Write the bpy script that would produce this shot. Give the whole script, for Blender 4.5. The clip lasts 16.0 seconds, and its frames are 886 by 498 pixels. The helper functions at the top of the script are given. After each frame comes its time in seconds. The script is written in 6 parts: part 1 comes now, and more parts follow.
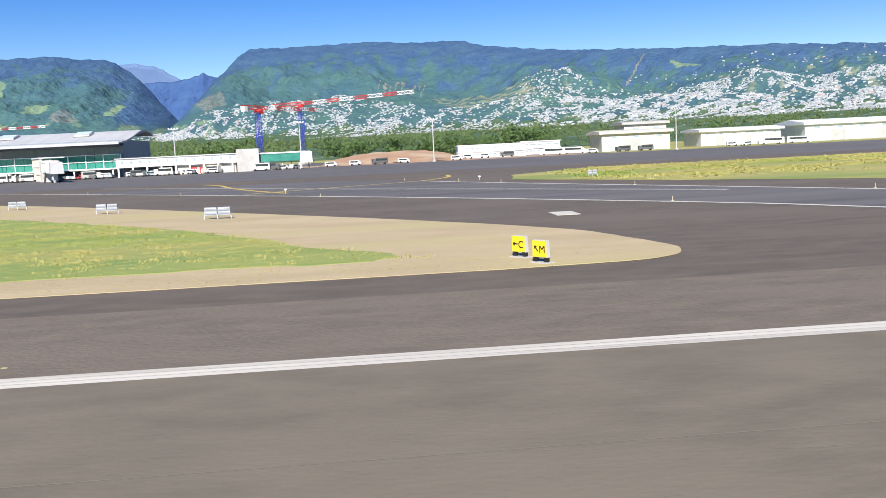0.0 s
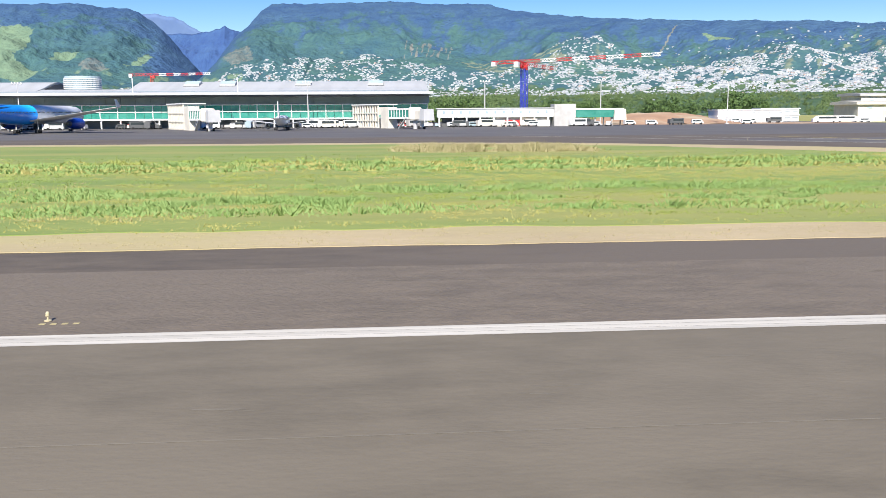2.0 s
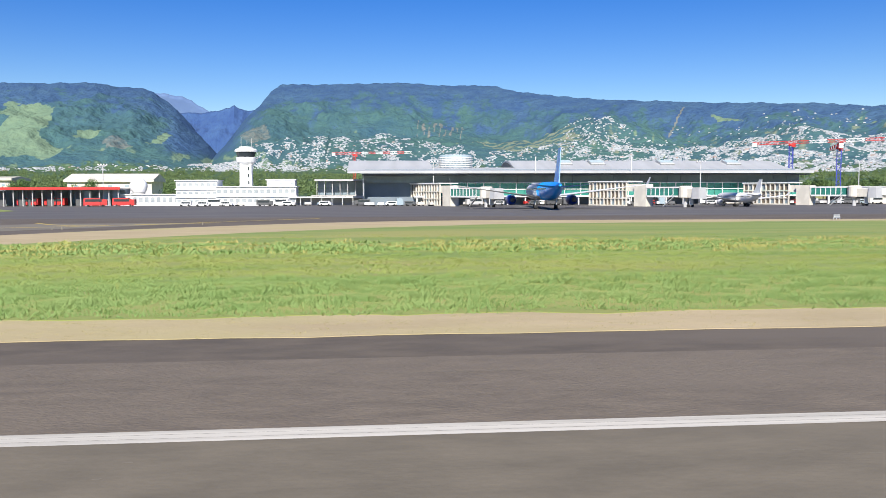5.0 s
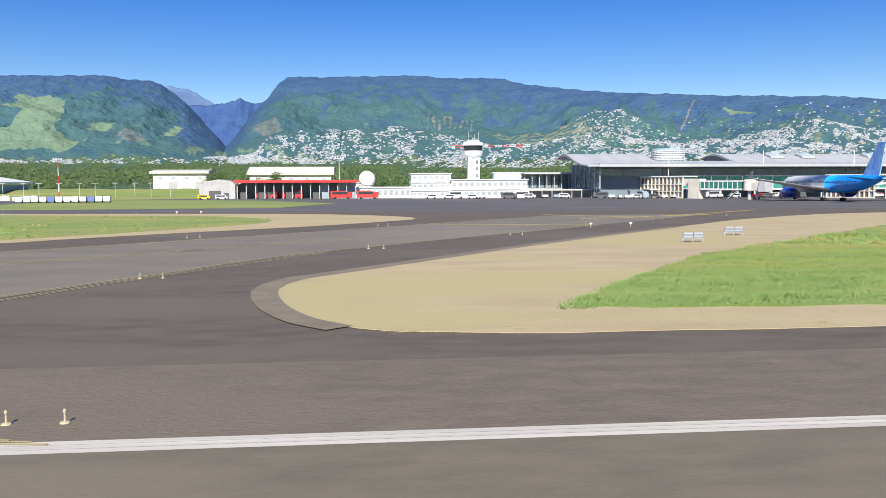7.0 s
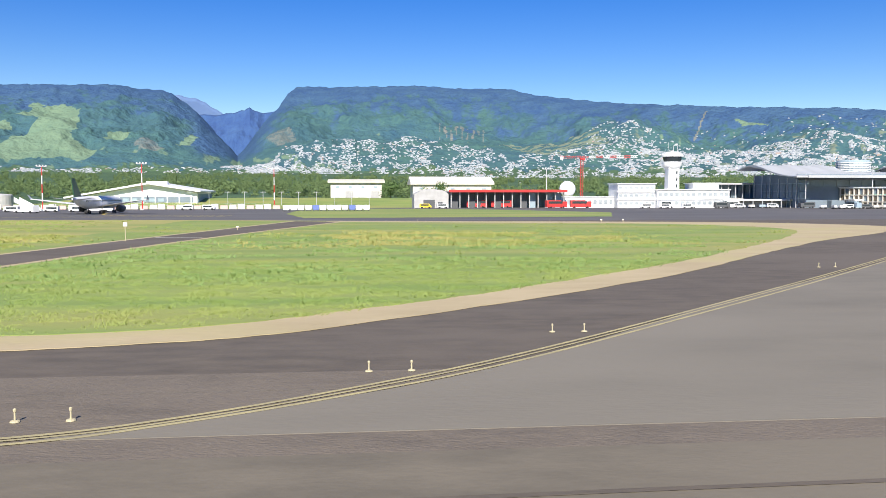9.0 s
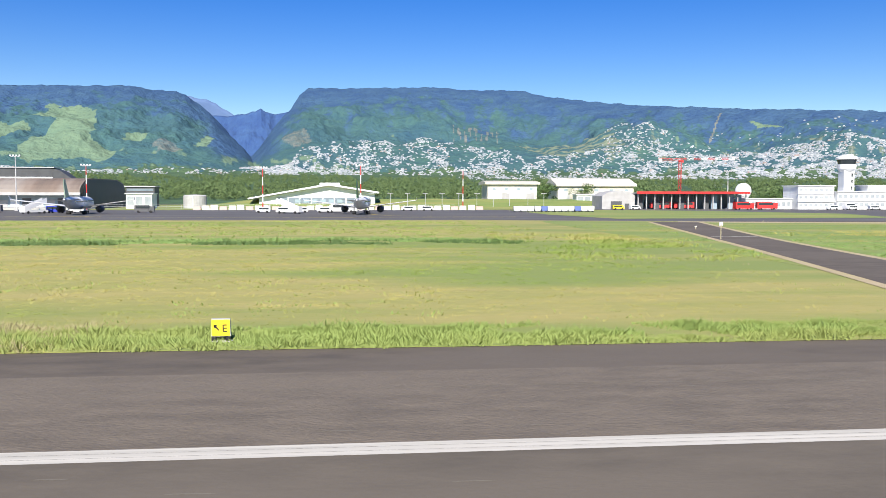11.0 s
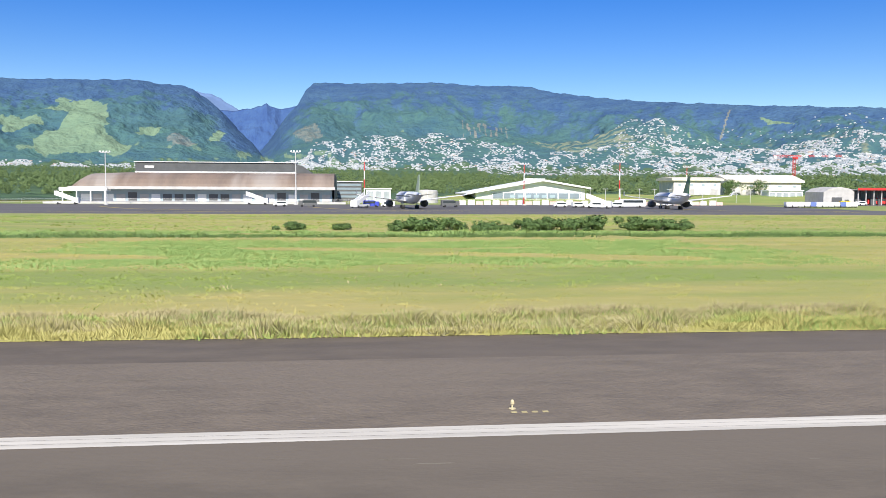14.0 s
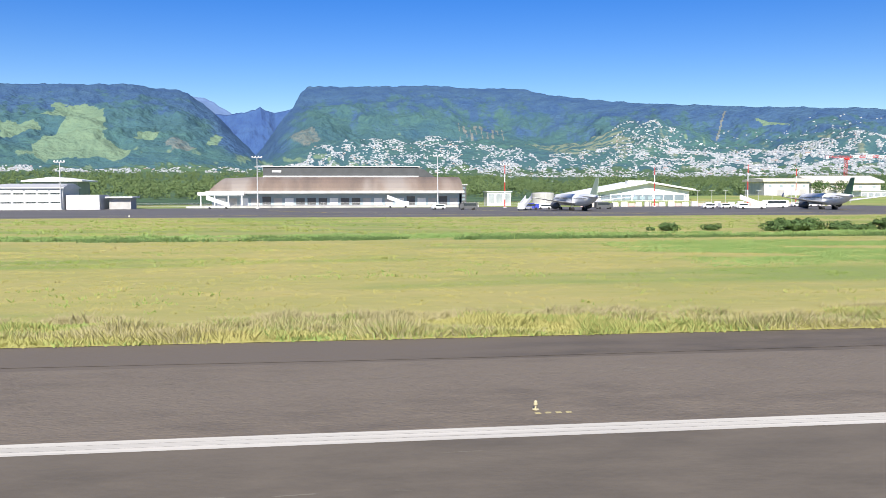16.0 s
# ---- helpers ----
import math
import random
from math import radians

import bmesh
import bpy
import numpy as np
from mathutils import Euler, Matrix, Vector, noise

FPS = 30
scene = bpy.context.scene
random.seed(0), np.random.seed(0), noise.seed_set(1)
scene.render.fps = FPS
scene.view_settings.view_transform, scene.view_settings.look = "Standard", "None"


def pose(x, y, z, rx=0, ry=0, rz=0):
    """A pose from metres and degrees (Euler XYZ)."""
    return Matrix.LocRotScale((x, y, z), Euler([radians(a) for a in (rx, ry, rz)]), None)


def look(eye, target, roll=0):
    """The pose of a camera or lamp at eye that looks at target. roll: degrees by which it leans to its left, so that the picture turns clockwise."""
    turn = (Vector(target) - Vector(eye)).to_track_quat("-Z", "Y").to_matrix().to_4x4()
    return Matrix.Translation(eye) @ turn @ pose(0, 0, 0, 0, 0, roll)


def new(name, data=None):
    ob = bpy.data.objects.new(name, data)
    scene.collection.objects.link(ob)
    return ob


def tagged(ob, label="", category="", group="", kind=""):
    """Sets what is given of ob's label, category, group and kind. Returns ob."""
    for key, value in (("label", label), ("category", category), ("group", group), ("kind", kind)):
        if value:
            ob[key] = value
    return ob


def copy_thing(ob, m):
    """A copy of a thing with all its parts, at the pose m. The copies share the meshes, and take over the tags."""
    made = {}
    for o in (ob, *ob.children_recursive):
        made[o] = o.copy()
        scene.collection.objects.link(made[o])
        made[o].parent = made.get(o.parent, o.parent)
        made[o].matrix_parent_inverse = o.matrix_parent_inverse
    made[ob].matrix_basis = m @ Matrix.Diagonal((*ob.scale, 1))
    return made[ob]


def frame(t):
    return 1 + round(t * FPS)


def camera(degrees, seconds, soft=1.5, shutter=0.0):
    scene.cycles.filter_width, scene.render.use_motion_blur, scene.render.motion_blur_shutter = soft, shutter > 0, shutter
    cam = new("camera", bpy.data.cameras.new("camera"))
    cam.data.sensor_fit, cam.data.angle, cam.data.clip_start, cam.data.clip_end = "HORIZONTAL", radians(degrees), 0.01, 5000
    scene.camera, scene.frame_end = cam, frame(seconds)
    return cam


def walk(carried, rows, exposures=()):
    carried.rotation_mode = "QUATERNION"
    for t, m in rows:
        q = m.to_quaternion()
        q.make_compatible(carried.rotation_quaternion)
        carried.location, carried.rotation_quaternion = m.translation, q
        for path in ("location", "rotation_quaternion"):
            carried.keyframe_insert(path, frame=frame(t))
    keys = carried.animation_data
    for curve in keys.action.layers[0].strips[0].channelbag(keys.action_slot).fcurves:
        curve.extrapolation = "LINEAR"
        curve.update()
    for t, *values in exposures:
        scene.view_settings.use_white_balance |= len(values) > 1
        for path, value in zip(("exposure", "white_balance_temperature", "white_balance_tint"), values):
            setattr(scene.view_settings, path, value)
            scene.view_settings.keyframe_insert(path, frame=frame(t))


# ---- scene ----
# Seconds, eye (x, y, z), yaw, pitch and lean in degrees: a landing roll along the runway.
cam = camera(55.14, 16.0, soft=0.85)
PATH = [
    (0.0, -0.000, 0.000, 3.317, -4.27, -6.77, -2.76),
    (0.5, -19.311, -0.013, 3.411, -4.01, -6.96, -2.44),
    (1.0, -38.348, -0.024, 3.426, -3.77, -7.68, -2.06),
    (1.5, -57.102, -0.034, 3.475, -3.85, -8.90, -1.08),
    (2.0, -75.567, -0.043, 3.515, -4.20, -9.14, -0.38),
    (2.5, -93.734, -0.051, 3.629, -4.65, -8.09, 0.06),
    (3.0, -111.596, -0.057, 3.718, -4.93, -6.85, -0.14),
    (3.5, -129.146, -0.063, 3.728, -5.09, -5.72, -0.35),
    (4.0, -146.379, -0.067, 3.739, -5.10, -4.55, -0.44),
    (4.5, -163.289, -0.071, 3.796, -5.15, -4.12, -0.38),
    (5.0, -179.871, -0.073, 3.853, -5.26, -3.96, -0.18),
    (5.5, -196.119, -0.075, 3.911, -5.38, -3.98, 0.04),
    (6.0, -212.030, -0.075, 3.968, -5.50, -4.09, 0.19),
    (6.5, -227.600, -0.075, 4.025, -5.57, -4.23, 0.15),
    (7.0, -242.824, -0.074, 4.082, -5.64, -4.45, -0.19),
    (7.5, -257.701, -0.072, 4.084, -5.78, -4.25, 0.10),
    (8.0, -272.228, -0.069, 4.086, -5.82, -4.01, -0.01),
    (8.5, -286.403, -0.066, 4.088, -5.81, -3.87, -0.08),
    (9.0, -300.224, -0.062, 4.090, -5.85, -3.78, 0.00),
    (9.5, -313.689, -0.057, 4.092, -5.77, -3.61, -0.16),
    (10.0, -326.799, -0.052, 4.085, -5.75, -3.57, -0.17),
    (10.5, -339.554, -0.046, 4.078, -5.77, -3.61, -0.07),
    (11.0, -351.952, -0.040, 4.071, -5.81, -3.69, 0.10),
    (11.5, -363.996, -0.033, 4.064, -5.86, -3.81, 0.29),
    (12.0, -375.686, -0.026, 4.058, -5.89, -3.92, 0.44),
    (12.5, -387.023, -0.018, 4.018, -5.95, -4.15, 0.70),
    (13.0, -398.011, -0.010, 3.979, -6.06, -4.05, 0.66),
    (13.5, -408.651, -0.002, 3.939, -6.13, -4.05, 0.33),
    (14.0, -418.946, 0.007, 3.900, -6.33, -4.00, 0.27),
    (14.5, -428.900, 0.016, 3.897, -6.53, -4.06, 0.45),
    (15.0, -438.516, 0.025, 3.895, -6.81, -4.01, -0.09),
    (15.5, -447.800, 0.034, 3.892, -7.02, -3.96, -0.18),
    (16.0, -456.755, 0.044, 3.889, -7.15, -3.82, -0.12),
]
walk(cam, [(t, look((x, y, z), (x - 9 * math.sin(radians(w)) * math.cos(radians(p)), y + 9 * math.cos(radians(w)) * math.cos(radians(p)), z + 9 * math.sin(radians(p))), r)) for t, x, y, z, w, p, r in PATH],
     ((0.0, 0.76), (1.5, 0.76), (2.5, 0.90), (3.5, 0.74), (7.0, 0.62), (8.0, 0.73), (9.5, 0.74), (13.0, 0.74), (16.0, 0.76)))

# World, sun and exposure.
K = 0.62  # scene units to one metre of the plan that the numbers below are written in
world = bpy.data.worlds.new("sky")
scene.world = world
world.use_nodes = True
sky = world.node_tree.nodes.new("ShaderNodeTexSky")
sky.sky_type = "NISHITA"
sky.sun_disc = False
sky.sun_elevation, sky.sun_rotation = radians(37), radians(189)
sky.air_density, sky.dust_density, sky.ozone_density, sky.altitude = 1.0, 0.0, 3.0, 200
back = world.node_tree.nodes["Background"]
vivid = world.node_tree.nodes.new("ShaderNodeHueSaturation")
vivid.inputs["Saturation"].default_value, vivid.inputs["Hue"].default_value = 1.48, 0.523
world.node_tree.links.new(sky.outputs[0], vivid.inputs["Color"])
world.node_tree.links.new(vivid.outputs[0], back.inputs[0])
back.inputs[1].default_value = 0.073
sun = new("sun", bpy.data.lights.new("sun", "SUN"))
sun.data.energy, sun.data.angle, sun.data.color = 4.9, radians(0.5), (1.0, 0.95, 0.88)
sun.matrix_world = look((0, 0, 50), (math.sin(radians(9)) * 40, math.cos(radians(9)) * 40, 50 - 40 * math.tan(radians(37))))

# Materials.


def surf(name, c1, c2, scale=0.5, rough=0.8, metal=0.0, fine=8.0, bump=0.0, stretch=(1, 1, 1), island=0.0, c3=None, scale3=0.05, contrast=0.5, fine_mix=0.35, depth=0.03):
    """Two colours mixed by noise at two sizes (per metre of the plan), with a third in broad patches, grain and relief."""
    m = bpy.data.materials.new(name)
    m.use_nodes = True
    n, l = m.node_tree.nodes, m.node_tree.links
    b = n["Principled BSDF"]
    b.inputs["Roughness"].default_value, b.inputs["Metallic"].default_value = rough, metal
    tc = n.new("ShaderNodeTexCoord")
    mp = n.new("ShaderNodeMapping")
    mp.inputs["Scale"].default_value = [v / K for v in stretch]
    l.new(tc.outputs["Object"], mp.inputs[0])

    def noisy(s, detail=4.0):
        t = n.new("ShaderNodeTexNoise")
        t.inputs["Scale"].default_value, t.inputs["Detail"].default_value = s, detail
        l.new(mp.outputs[0], t.inputs["Vector"])
        return t.outputs["Fac"]

    def spread(sock, lo, hi):
        r = n.new("ShaderNodeMapRange")
        r.inputs[1].default_value, r.inputs[2].default_value = lo, hi
        l.new(sock, r.inputs[0])
        return r.outputs[0]

    def mixed(fac, a, c):
        x = n.new("ShaderNodeMix")
        x.data_type = "RGBA"
        for sock, v in ((x.inputs[0], fac), (x.inputs[6], a), (x.inputs[7], c)):
            if isinstance(v, bpy.types.NodeSocket):
                l.new(v, sock)
            else:
                sock.default_value = v if isinstance(v, float) else (*v, 1)
        return x.outputs[2]

    half = 0.5 * (1 - contrast)
    grain = noisy(fine, 3.0)
    broad = spread(noisy(scale), 0.3 + half * 0.3, 0.7 - half * 0.3)
    blend = n.new("ShaderNodeMath")
    blend.operation = "MULTIPLY_ADD"
    l.new(spread(grain, 0.25, 0.75), blend.inputs[0])
    blend.inputs[1].default_value = fine_mix
    sub = n.new("ShaderNodeMath")
    sub.operation = "MULTIPLY"
    l.new(broad, sub.inputs[0])
    sub.inputs[1].default_value = 1 - fine_mix
    l.new(sub.outputs[0], blend.inputs[2])
    fac = blend.outputs[0]
    if island:
        g = n.new("ShaderNodeNewGeometry")
        fac = mixed(island, fac, g.outputs["Random Per Island"])
    col = mixed(fac, c1, c2)
    if c3:
        col = mixed(spread(noisy(scale3, 5.0), 0.48, 0.62), col, c3)
    l.new(col, b.inputs["Base Color"])
    if bump:
        u = n.new("ShaderNodeBump")
        u.inputs["Strength"].default_value, u.inputs["Distance"].default_value = min(1.0, bump), depth
        l.new(grain, u.inputs["Height"])
        l.new(u.outputs[0], b.inputs["Normal"])
    return m


def plain(name, c, rough=0.5, metal=0.0, scale=0.3, vary=0.12):
    """A painted or coated surface with faint dirt."""
    d = tuple(v * (1 - vary) for v in c)
    return surf(name, c, d, scale, rough, metal, fine=3.0, fine_mix=0.25)


asphalt = surf("runway_asphalt", (0.180, 0.153, 0.106), (0.130, 0.111, 0.077), 0.8, 0.82, fine=7, bump=0.2, stretch=(0.45, 1, 1), c3=(0.178, 0.152, 0.107), scale3=0.12, fine_mix=0.28, contrast=0.75)
asphalt_west = surf("resurfaced_asphalt", (0.146, 0.121, 0.086), (0.102, 0.085, 0.061), 0.8, 0.82, fine=7, bump=0.2, stretch=(0.45, 1, 1), c3=(0.142, 0.118, 0.085), scale3=0.12, fine_mix=0.28, contrast=0.75)
asphalt_edge = surf("runway_edge_asphalt", (0.184, 0.150, 0.107), (0.112, 0.092, 0.067), 1.1, 0.82, fine=13, bump=0.7, stretch=(0.4, 1, 1), c3=(0.162, 0.133, 0.096), scale3=0.16, fine_mix=0.45, contrast=0.8)
asphalt_dark = surf("shoulder_asphalt", (0.136, 0.110, 0.078), (0.078, 0.064, 0.047), 0.9, 0.85, fine=8, bump=0.4, stretch=(0.4, 1, 1), fine_mix=0.28, contrast=0.9, c3=(0.128, 0.105, 0.077), scale3=0.1)
asphalt_taxi = surf("taxiway_asphalt", (0.202, 0.178, 0.132), (0.156, 0.138, 0.103), 0.3, 0.82, fine=6, bump=0.3, stretch=(0.35, 0.8, 1), c3=(0.208, 0.184, 0.138), scale3=0.05, fine_mix=0.22, contrast=0.75)
asphalt_apron = surf("apron_asphalt", (0.118, 0.112, 0.104), (0.078, 0.074, 0.070), 0.35, 0.85, fine=6, stretch=(0.10, 1, 1), c3=(0.13, 0.122, 0.112), scale3=0.2)
brick_red = surf("old_runway_asphalt", (0.200, 0.150, 0.104), (0.152, 0.117, 0.083), 0.5, 0.85, fine=7, bump=0.2, stretch=(0.4, 1, 1), c3=(0.170, 0.138, 0.098), scale3=0.07, contrast=0.8)
paint_white = surf("white_line_paint", (0.66, 0.62, 0.525), (0.42, 0.395, 0.33), 3.2, 0.7, fine=10, stretch=(0.02, 1, 1), contrast=0.9)
paint_pale = surf("pale_yellow_line_paint", (0.47, 0.40, 0.19), (0.34, 0.29, 0.15), 0.5, 0.7, fine=4)
paint_yellow = surf("yellow_line_paint", (0.62, 0.47, 0.06), (0.42, 0.33, 0.10), 1.0, 0.7, fine=6)
dry_soil = surf("straw_and_soil", (0.46, 0.37, 0.22), (0.37, 0.295, 0.165), 0.25, 0.95, fine=5, bump=0.6, stretch=(0.4, 1, 1), c3=(0.41, 0.35, 0.17), scale3=0.08)
olive_dust = surf("dusty_olive_rim", (0.22, 0.185, 0.125), (0.16, 0.135, 0.095), 0.5, 0.95, fine=5, bump=0.4)
field_green = surf("green_field_grass", (0.245, 0.285, 0.072), (0.150, 0.225, 0.050), 0.20, 0.95, fine=2.5, bump=0.9, stretch=(0.22, 1, 1), c3=(0.28, 0.28, 0.080), scale3=0.07, fine_mix=0.32, contrast=0.7)
field_dry = surf("sun_dried_field_grass", (0.375, 0.318, 0.108), (0.265, 0.272, 0.070), 0.24, 0.95, fine=2.2, bump=1.0, stretch=(0.26, 1, 1), c3=(0.205, 0.250, 0.060), scale3=0.06, fine_mix=0.40, contrast=0.8)
blade_green = surf("green_grass_blades", (0.25, 0.295, 0.075), (0.155, 0.235, 0.052), 0.20, 0.8, fine=2.5, island=0.14, stretch=(0.22, 1, 1), contrast=0.7, c3=(0.25, 0.27, 0.070), scale3=0.07, fine_mix=0.3)
blade_dry = surf("dry_grass_blades", (0.375, 0.318, 0.112), (0.265, 0.272, 0.074), 0.24, 0.85, fine=2.2, island=0.18, stretch=(0.26, 1, 1), contrast=0.8, c3=(0.18, 0.245, 0.044), scale3=0.06, fine_mix=0.35)
blade_lush = surf("lush_green_blades", (0.140, 0.235, 0.060), (0.215, 0.295, 0.092), 0.2, 0.8, fine=2, island=0.2)
blade_straw = surf("straw_grass_blades", (0.36, 0.305, 0.165), (0.225, 0.215, 0.085), 0.4, 0.85, fine=2, island=0.6)
leaf_dark = surf("dark_bush_leaves", (0.045, 0.092, 0.022), (0.095, 0.155, 0.038), 0.6, 0.75, fine=3, island=0.6)
wood_leaf = surf("coastal_wood_foliage", (0.075, 0.125, 0.045), (0.145, 0.20, 0.068), 0.03, 0.9, fine=0.5, island=0.6)
bark = surf("bark", (0.12, 0.09, 0.06), (0.07, 0.05, 0.04), 1.0, 0.9)
# Gorge wall and far crest have the blue of distance haze painted in.
gorge = surf("gorge_forest_and_haze", (0.026, 0.068, 0.200), (0.052, 0.118, 0.255), 0.008, 0.95, fine=0.045, bump=0.6, depth=10.0, stretch=(1, 0.5, 0.5), fine_mix=0.4, contrast=0.9)
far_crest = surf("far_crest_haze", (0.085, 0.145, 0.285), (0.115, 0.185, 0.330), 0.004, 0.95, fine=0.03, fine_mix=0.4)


def land_cover(name):
    """Forest over the flanks, with meadows, fields, bare ground and scrub where the land carries them; distance haze is
    tinted in.
    """
    m = bpy.data.materials.new(name)
    m.use_nodes = True
    n, l = m.node_tree.nodes, m.node_tree.links
    b = n["Principled BSDF"]
    b.inputs["Roughness"].default_value = 0.95
    b.inputs["Specular IOR Level"].default_value = 0.15
    tc = n.new("ShaderNodeTexCoord")

    def noisy(size, detail, lo=0.0, hi=1.0, squash=(1, 1, 1)):
        mp = n.new("ShaderNodeMapping")
        mp.inputs["Scale"].default_value = [v / (size * K) for v in squash]
        l.new(tc.outputs["Object"], mp.inputs[0])
        t = n.new("ShaderNodeTexNoise")
        t.inputs["Scale"].default_value, t.inputs["Detail"].default_value = 1.0, detail
        l.new(mp.outputs[0], t.inputs["Vector"])
        r = n.new("ShaderNodeMapRange")
        r.inputs[1].default_value, r.inputs[2].default_value = lo, hi
        l.new(t.outputs["Fac"], r.inputs[0])
        return r.outputs[0]

    def mixed(fac, a, c):
        x = n.new("ShaderNodeMix")
        x.data_type = "RGBA"
        for sock, v in ((x.inputs[0], fac), (x.inputs[6], a), (x.inputs[7], c)):
            if isinstance(v, bpy.types.NodeSocket):
                l.new(v, sock)
            else:
                sock.default_value = v if isinstance(v, float) else (*v, 1)
        return x.outputs[2]

    def sum_of(a, c, k):
        x = n.new("ShaderNodeMath")
        x.operation = "MULTIPLY_ADD"
        l.new(c, x.inputs[0])
        x.inputs[1].default_value = k
        l.new(a, x.inputs[2])
        return x.outputs[0]

    broad, mid, fine = noisy(520, 3, 0.32, 0.68), noisy(150, 4, 0.3, 0.7), noisy(28, 3, 0.28, 0.72)
    trees = sum_of(mid, fine, 0.75)
    half = n.new("ShaderNodeMath")
    half.operation = "MULTIPLY"
    half.inputs[1].default_value = 0.57
    l.new(trees, half.inputs[0])
    trees = half.outputs[0]
    # Blue distance haze is mixed into these land colours, strongest in the high forest.
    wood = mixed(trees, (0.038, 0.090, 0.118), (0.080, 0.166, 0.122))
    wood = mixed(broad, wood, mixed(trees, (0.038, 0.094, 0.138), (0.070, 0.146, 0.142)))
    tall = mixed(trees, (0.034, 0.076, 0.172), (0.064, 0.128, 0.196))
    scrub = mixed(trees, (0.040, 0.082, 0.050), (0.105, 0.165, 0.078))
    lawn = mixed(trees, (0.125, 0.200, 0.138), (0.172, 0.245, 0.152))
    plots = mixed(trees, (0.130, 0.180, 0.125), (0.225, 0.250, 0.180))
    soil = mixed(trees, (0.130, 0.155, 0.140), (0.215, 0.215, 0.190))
    col = wood
    for what, paint, fuzz in (("crest", tall, 0.6), ("foot", scrub, 0.6), ("fields", plots, 0.5), ("meadow", lawn, 0.35), ("bare", soil, 0.3)):
        at = n.new("ShaderNodeAttribute")
        at.attribute_name = what
        r = n.new("ShaderNodeMapRange")
        r.inputs[1].default_value, r.inputs[2].default_value = 0.30 + 0.5 * fuzz, 0.72 + 0.5 * fuzz
        l.new(sum_of(at.outputs["Fac"], fine, fuzz), r.inputs[0])
        col = mixed(r.outputs[0], col, paint)
    l.new(col, b.inputs["Base Color"])
    u = n.new("ShaderNodeBump")
    u.inputs["Strength"].default_value, u.inputs["Distance"].default_value = 0.55, 8.0
    l.new(fine, u.inputs["Height"])
    l.new(u.outputs[0], b.inputs["Normal"])
    return m


hazy_mountain_cover = land_cover("hazy_mountain_cover")
house_wall = surf("town_house_walls", (0.52, 0.53, 0.52), (0.20, 0.23, 0.25), 0.01, 0.8, island=0.8)
house_red = surf("town_red_roofs", (0.30, 0.20, 0.16), (0.42, 0.34, 0.30), 0.01, 0.8, island=0.7)
house_grey = surf("town_grey_roofs", (0.22, 0.25, 0.27), (0.46, 0.48, 0.50), 0.01, 0.7, island=0.8)
white = plain("white_paint", (0.80, 0.80, 0.78))
offwhite = plain("cream_render", (0.68, 0.64, 0.55), 0.8, vary=0.2)
beige = plain("beige_cladding", (0.62, 0.58, 0.47), 0.7, vary=0.18)
grey_metal = plain("grey_sheet_metal", (0.54, 0.54, 0.53), 0.5, 0.15)
roof_metal = surf("terminal_roof_sheet", (0.45, 0.46, 0.455), (0.38, 0.39, 0.385), 0.25, 0.6, 0.0, fine=4, stretch=(1, 0.15, 0.15))
blue_grey = plain("blue_grey_cladding", (0.30, 0.38, 0.42), 0.6)
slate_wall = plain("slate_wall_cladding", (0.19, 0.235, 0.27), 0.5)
galvanised = plain("galvanised_sheet", (0.38, 0.40, 0.42), 0.5, 0.2)
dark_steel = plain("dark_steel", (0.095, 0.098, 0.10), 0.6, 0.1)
black_clad = surf("black_cladding", (0.048, 0.052, 0.053), (0.068, 0.073, 0.075), 0.4, 0.6, fine=4)
rust_roof = surf("weathered_brown_roof", (0.225, 0.165, 0.125), (0.140, 0.110, 0.088), 0.22, 0.75, fine=3, stretch=(1, 0.2, 0.2), c3=(0.27, 0.235, 0.20), scale3=0.06, contrast=0.8)
concrete = surf("concrete", (0.46, 0.45, 0.43), (0.36, 0.35, 0.33), 0.4, 0.85, fine=4, bump=0.3)
red_paint = plain("red_paint", (0.55, 0.035, 0.03), 0.45)
blue_paint = plain("deep_blue_paint", (0.03, 0.05, 0.38), 0.5)
livery_blue = surf("bright_blue_livery", (0.015, 0.38, 0.92), (0.02, 0.24, 0.78), 0.12, 0.3, fine=1)
livery_deep = plain("deep_blue_livery", (0.02, 0.07, 0.42), 0.3)
livery_pattern = surf("pale_blue_patterned_fin", (0.04, 0.34, 0.85), (0.62, 0.78, 0.90), 0.35, 0.35, fine=0.8, contrast=0.9)
brown_glass = surf("brown_tinted_glazing", (0.20, 0.16, 0.115), (0.10, 0.085, 0.07), 0.4, 0.3, fine=1.2)
livery_green = plain("dark_green_livery", (0.03, 0.10, 0.055), 0.35)
yellow_face = plain("yellow_sign_face", (0.80, 0.58, 0.02), 0.5, vary=0.06)
sign_black = plain("black_sign_paint", (0.012, 0.012, 0.012), 0.6)
tyre = plain("tyre_rubber", (0.02, 0.02, 0.02), 0.9)
glass_dark = plain("dark_window_glass", (0.035, 0.045, 0.05), 0.12)
glass_green = surf("green_tinted_glazing", (0.02, 0.17, 0.13), (0.06, 0.25, 0.20), 0.3, 0.15, fine=1.5)
glass_band = surf("smoked_glazing", (0.17, 0.22, 0.25), (0.24, 0.295, 0.325), 0.15, 0.2, fine=1)
# Pale grey base colour stands in for hazy daylight on the panes.
pale_window = surf("sunlit_office_windows", (0.26, 0.29, 0.30), (0.40, 0.43, 0.43), 0.3, 0.3, fine=1.5)
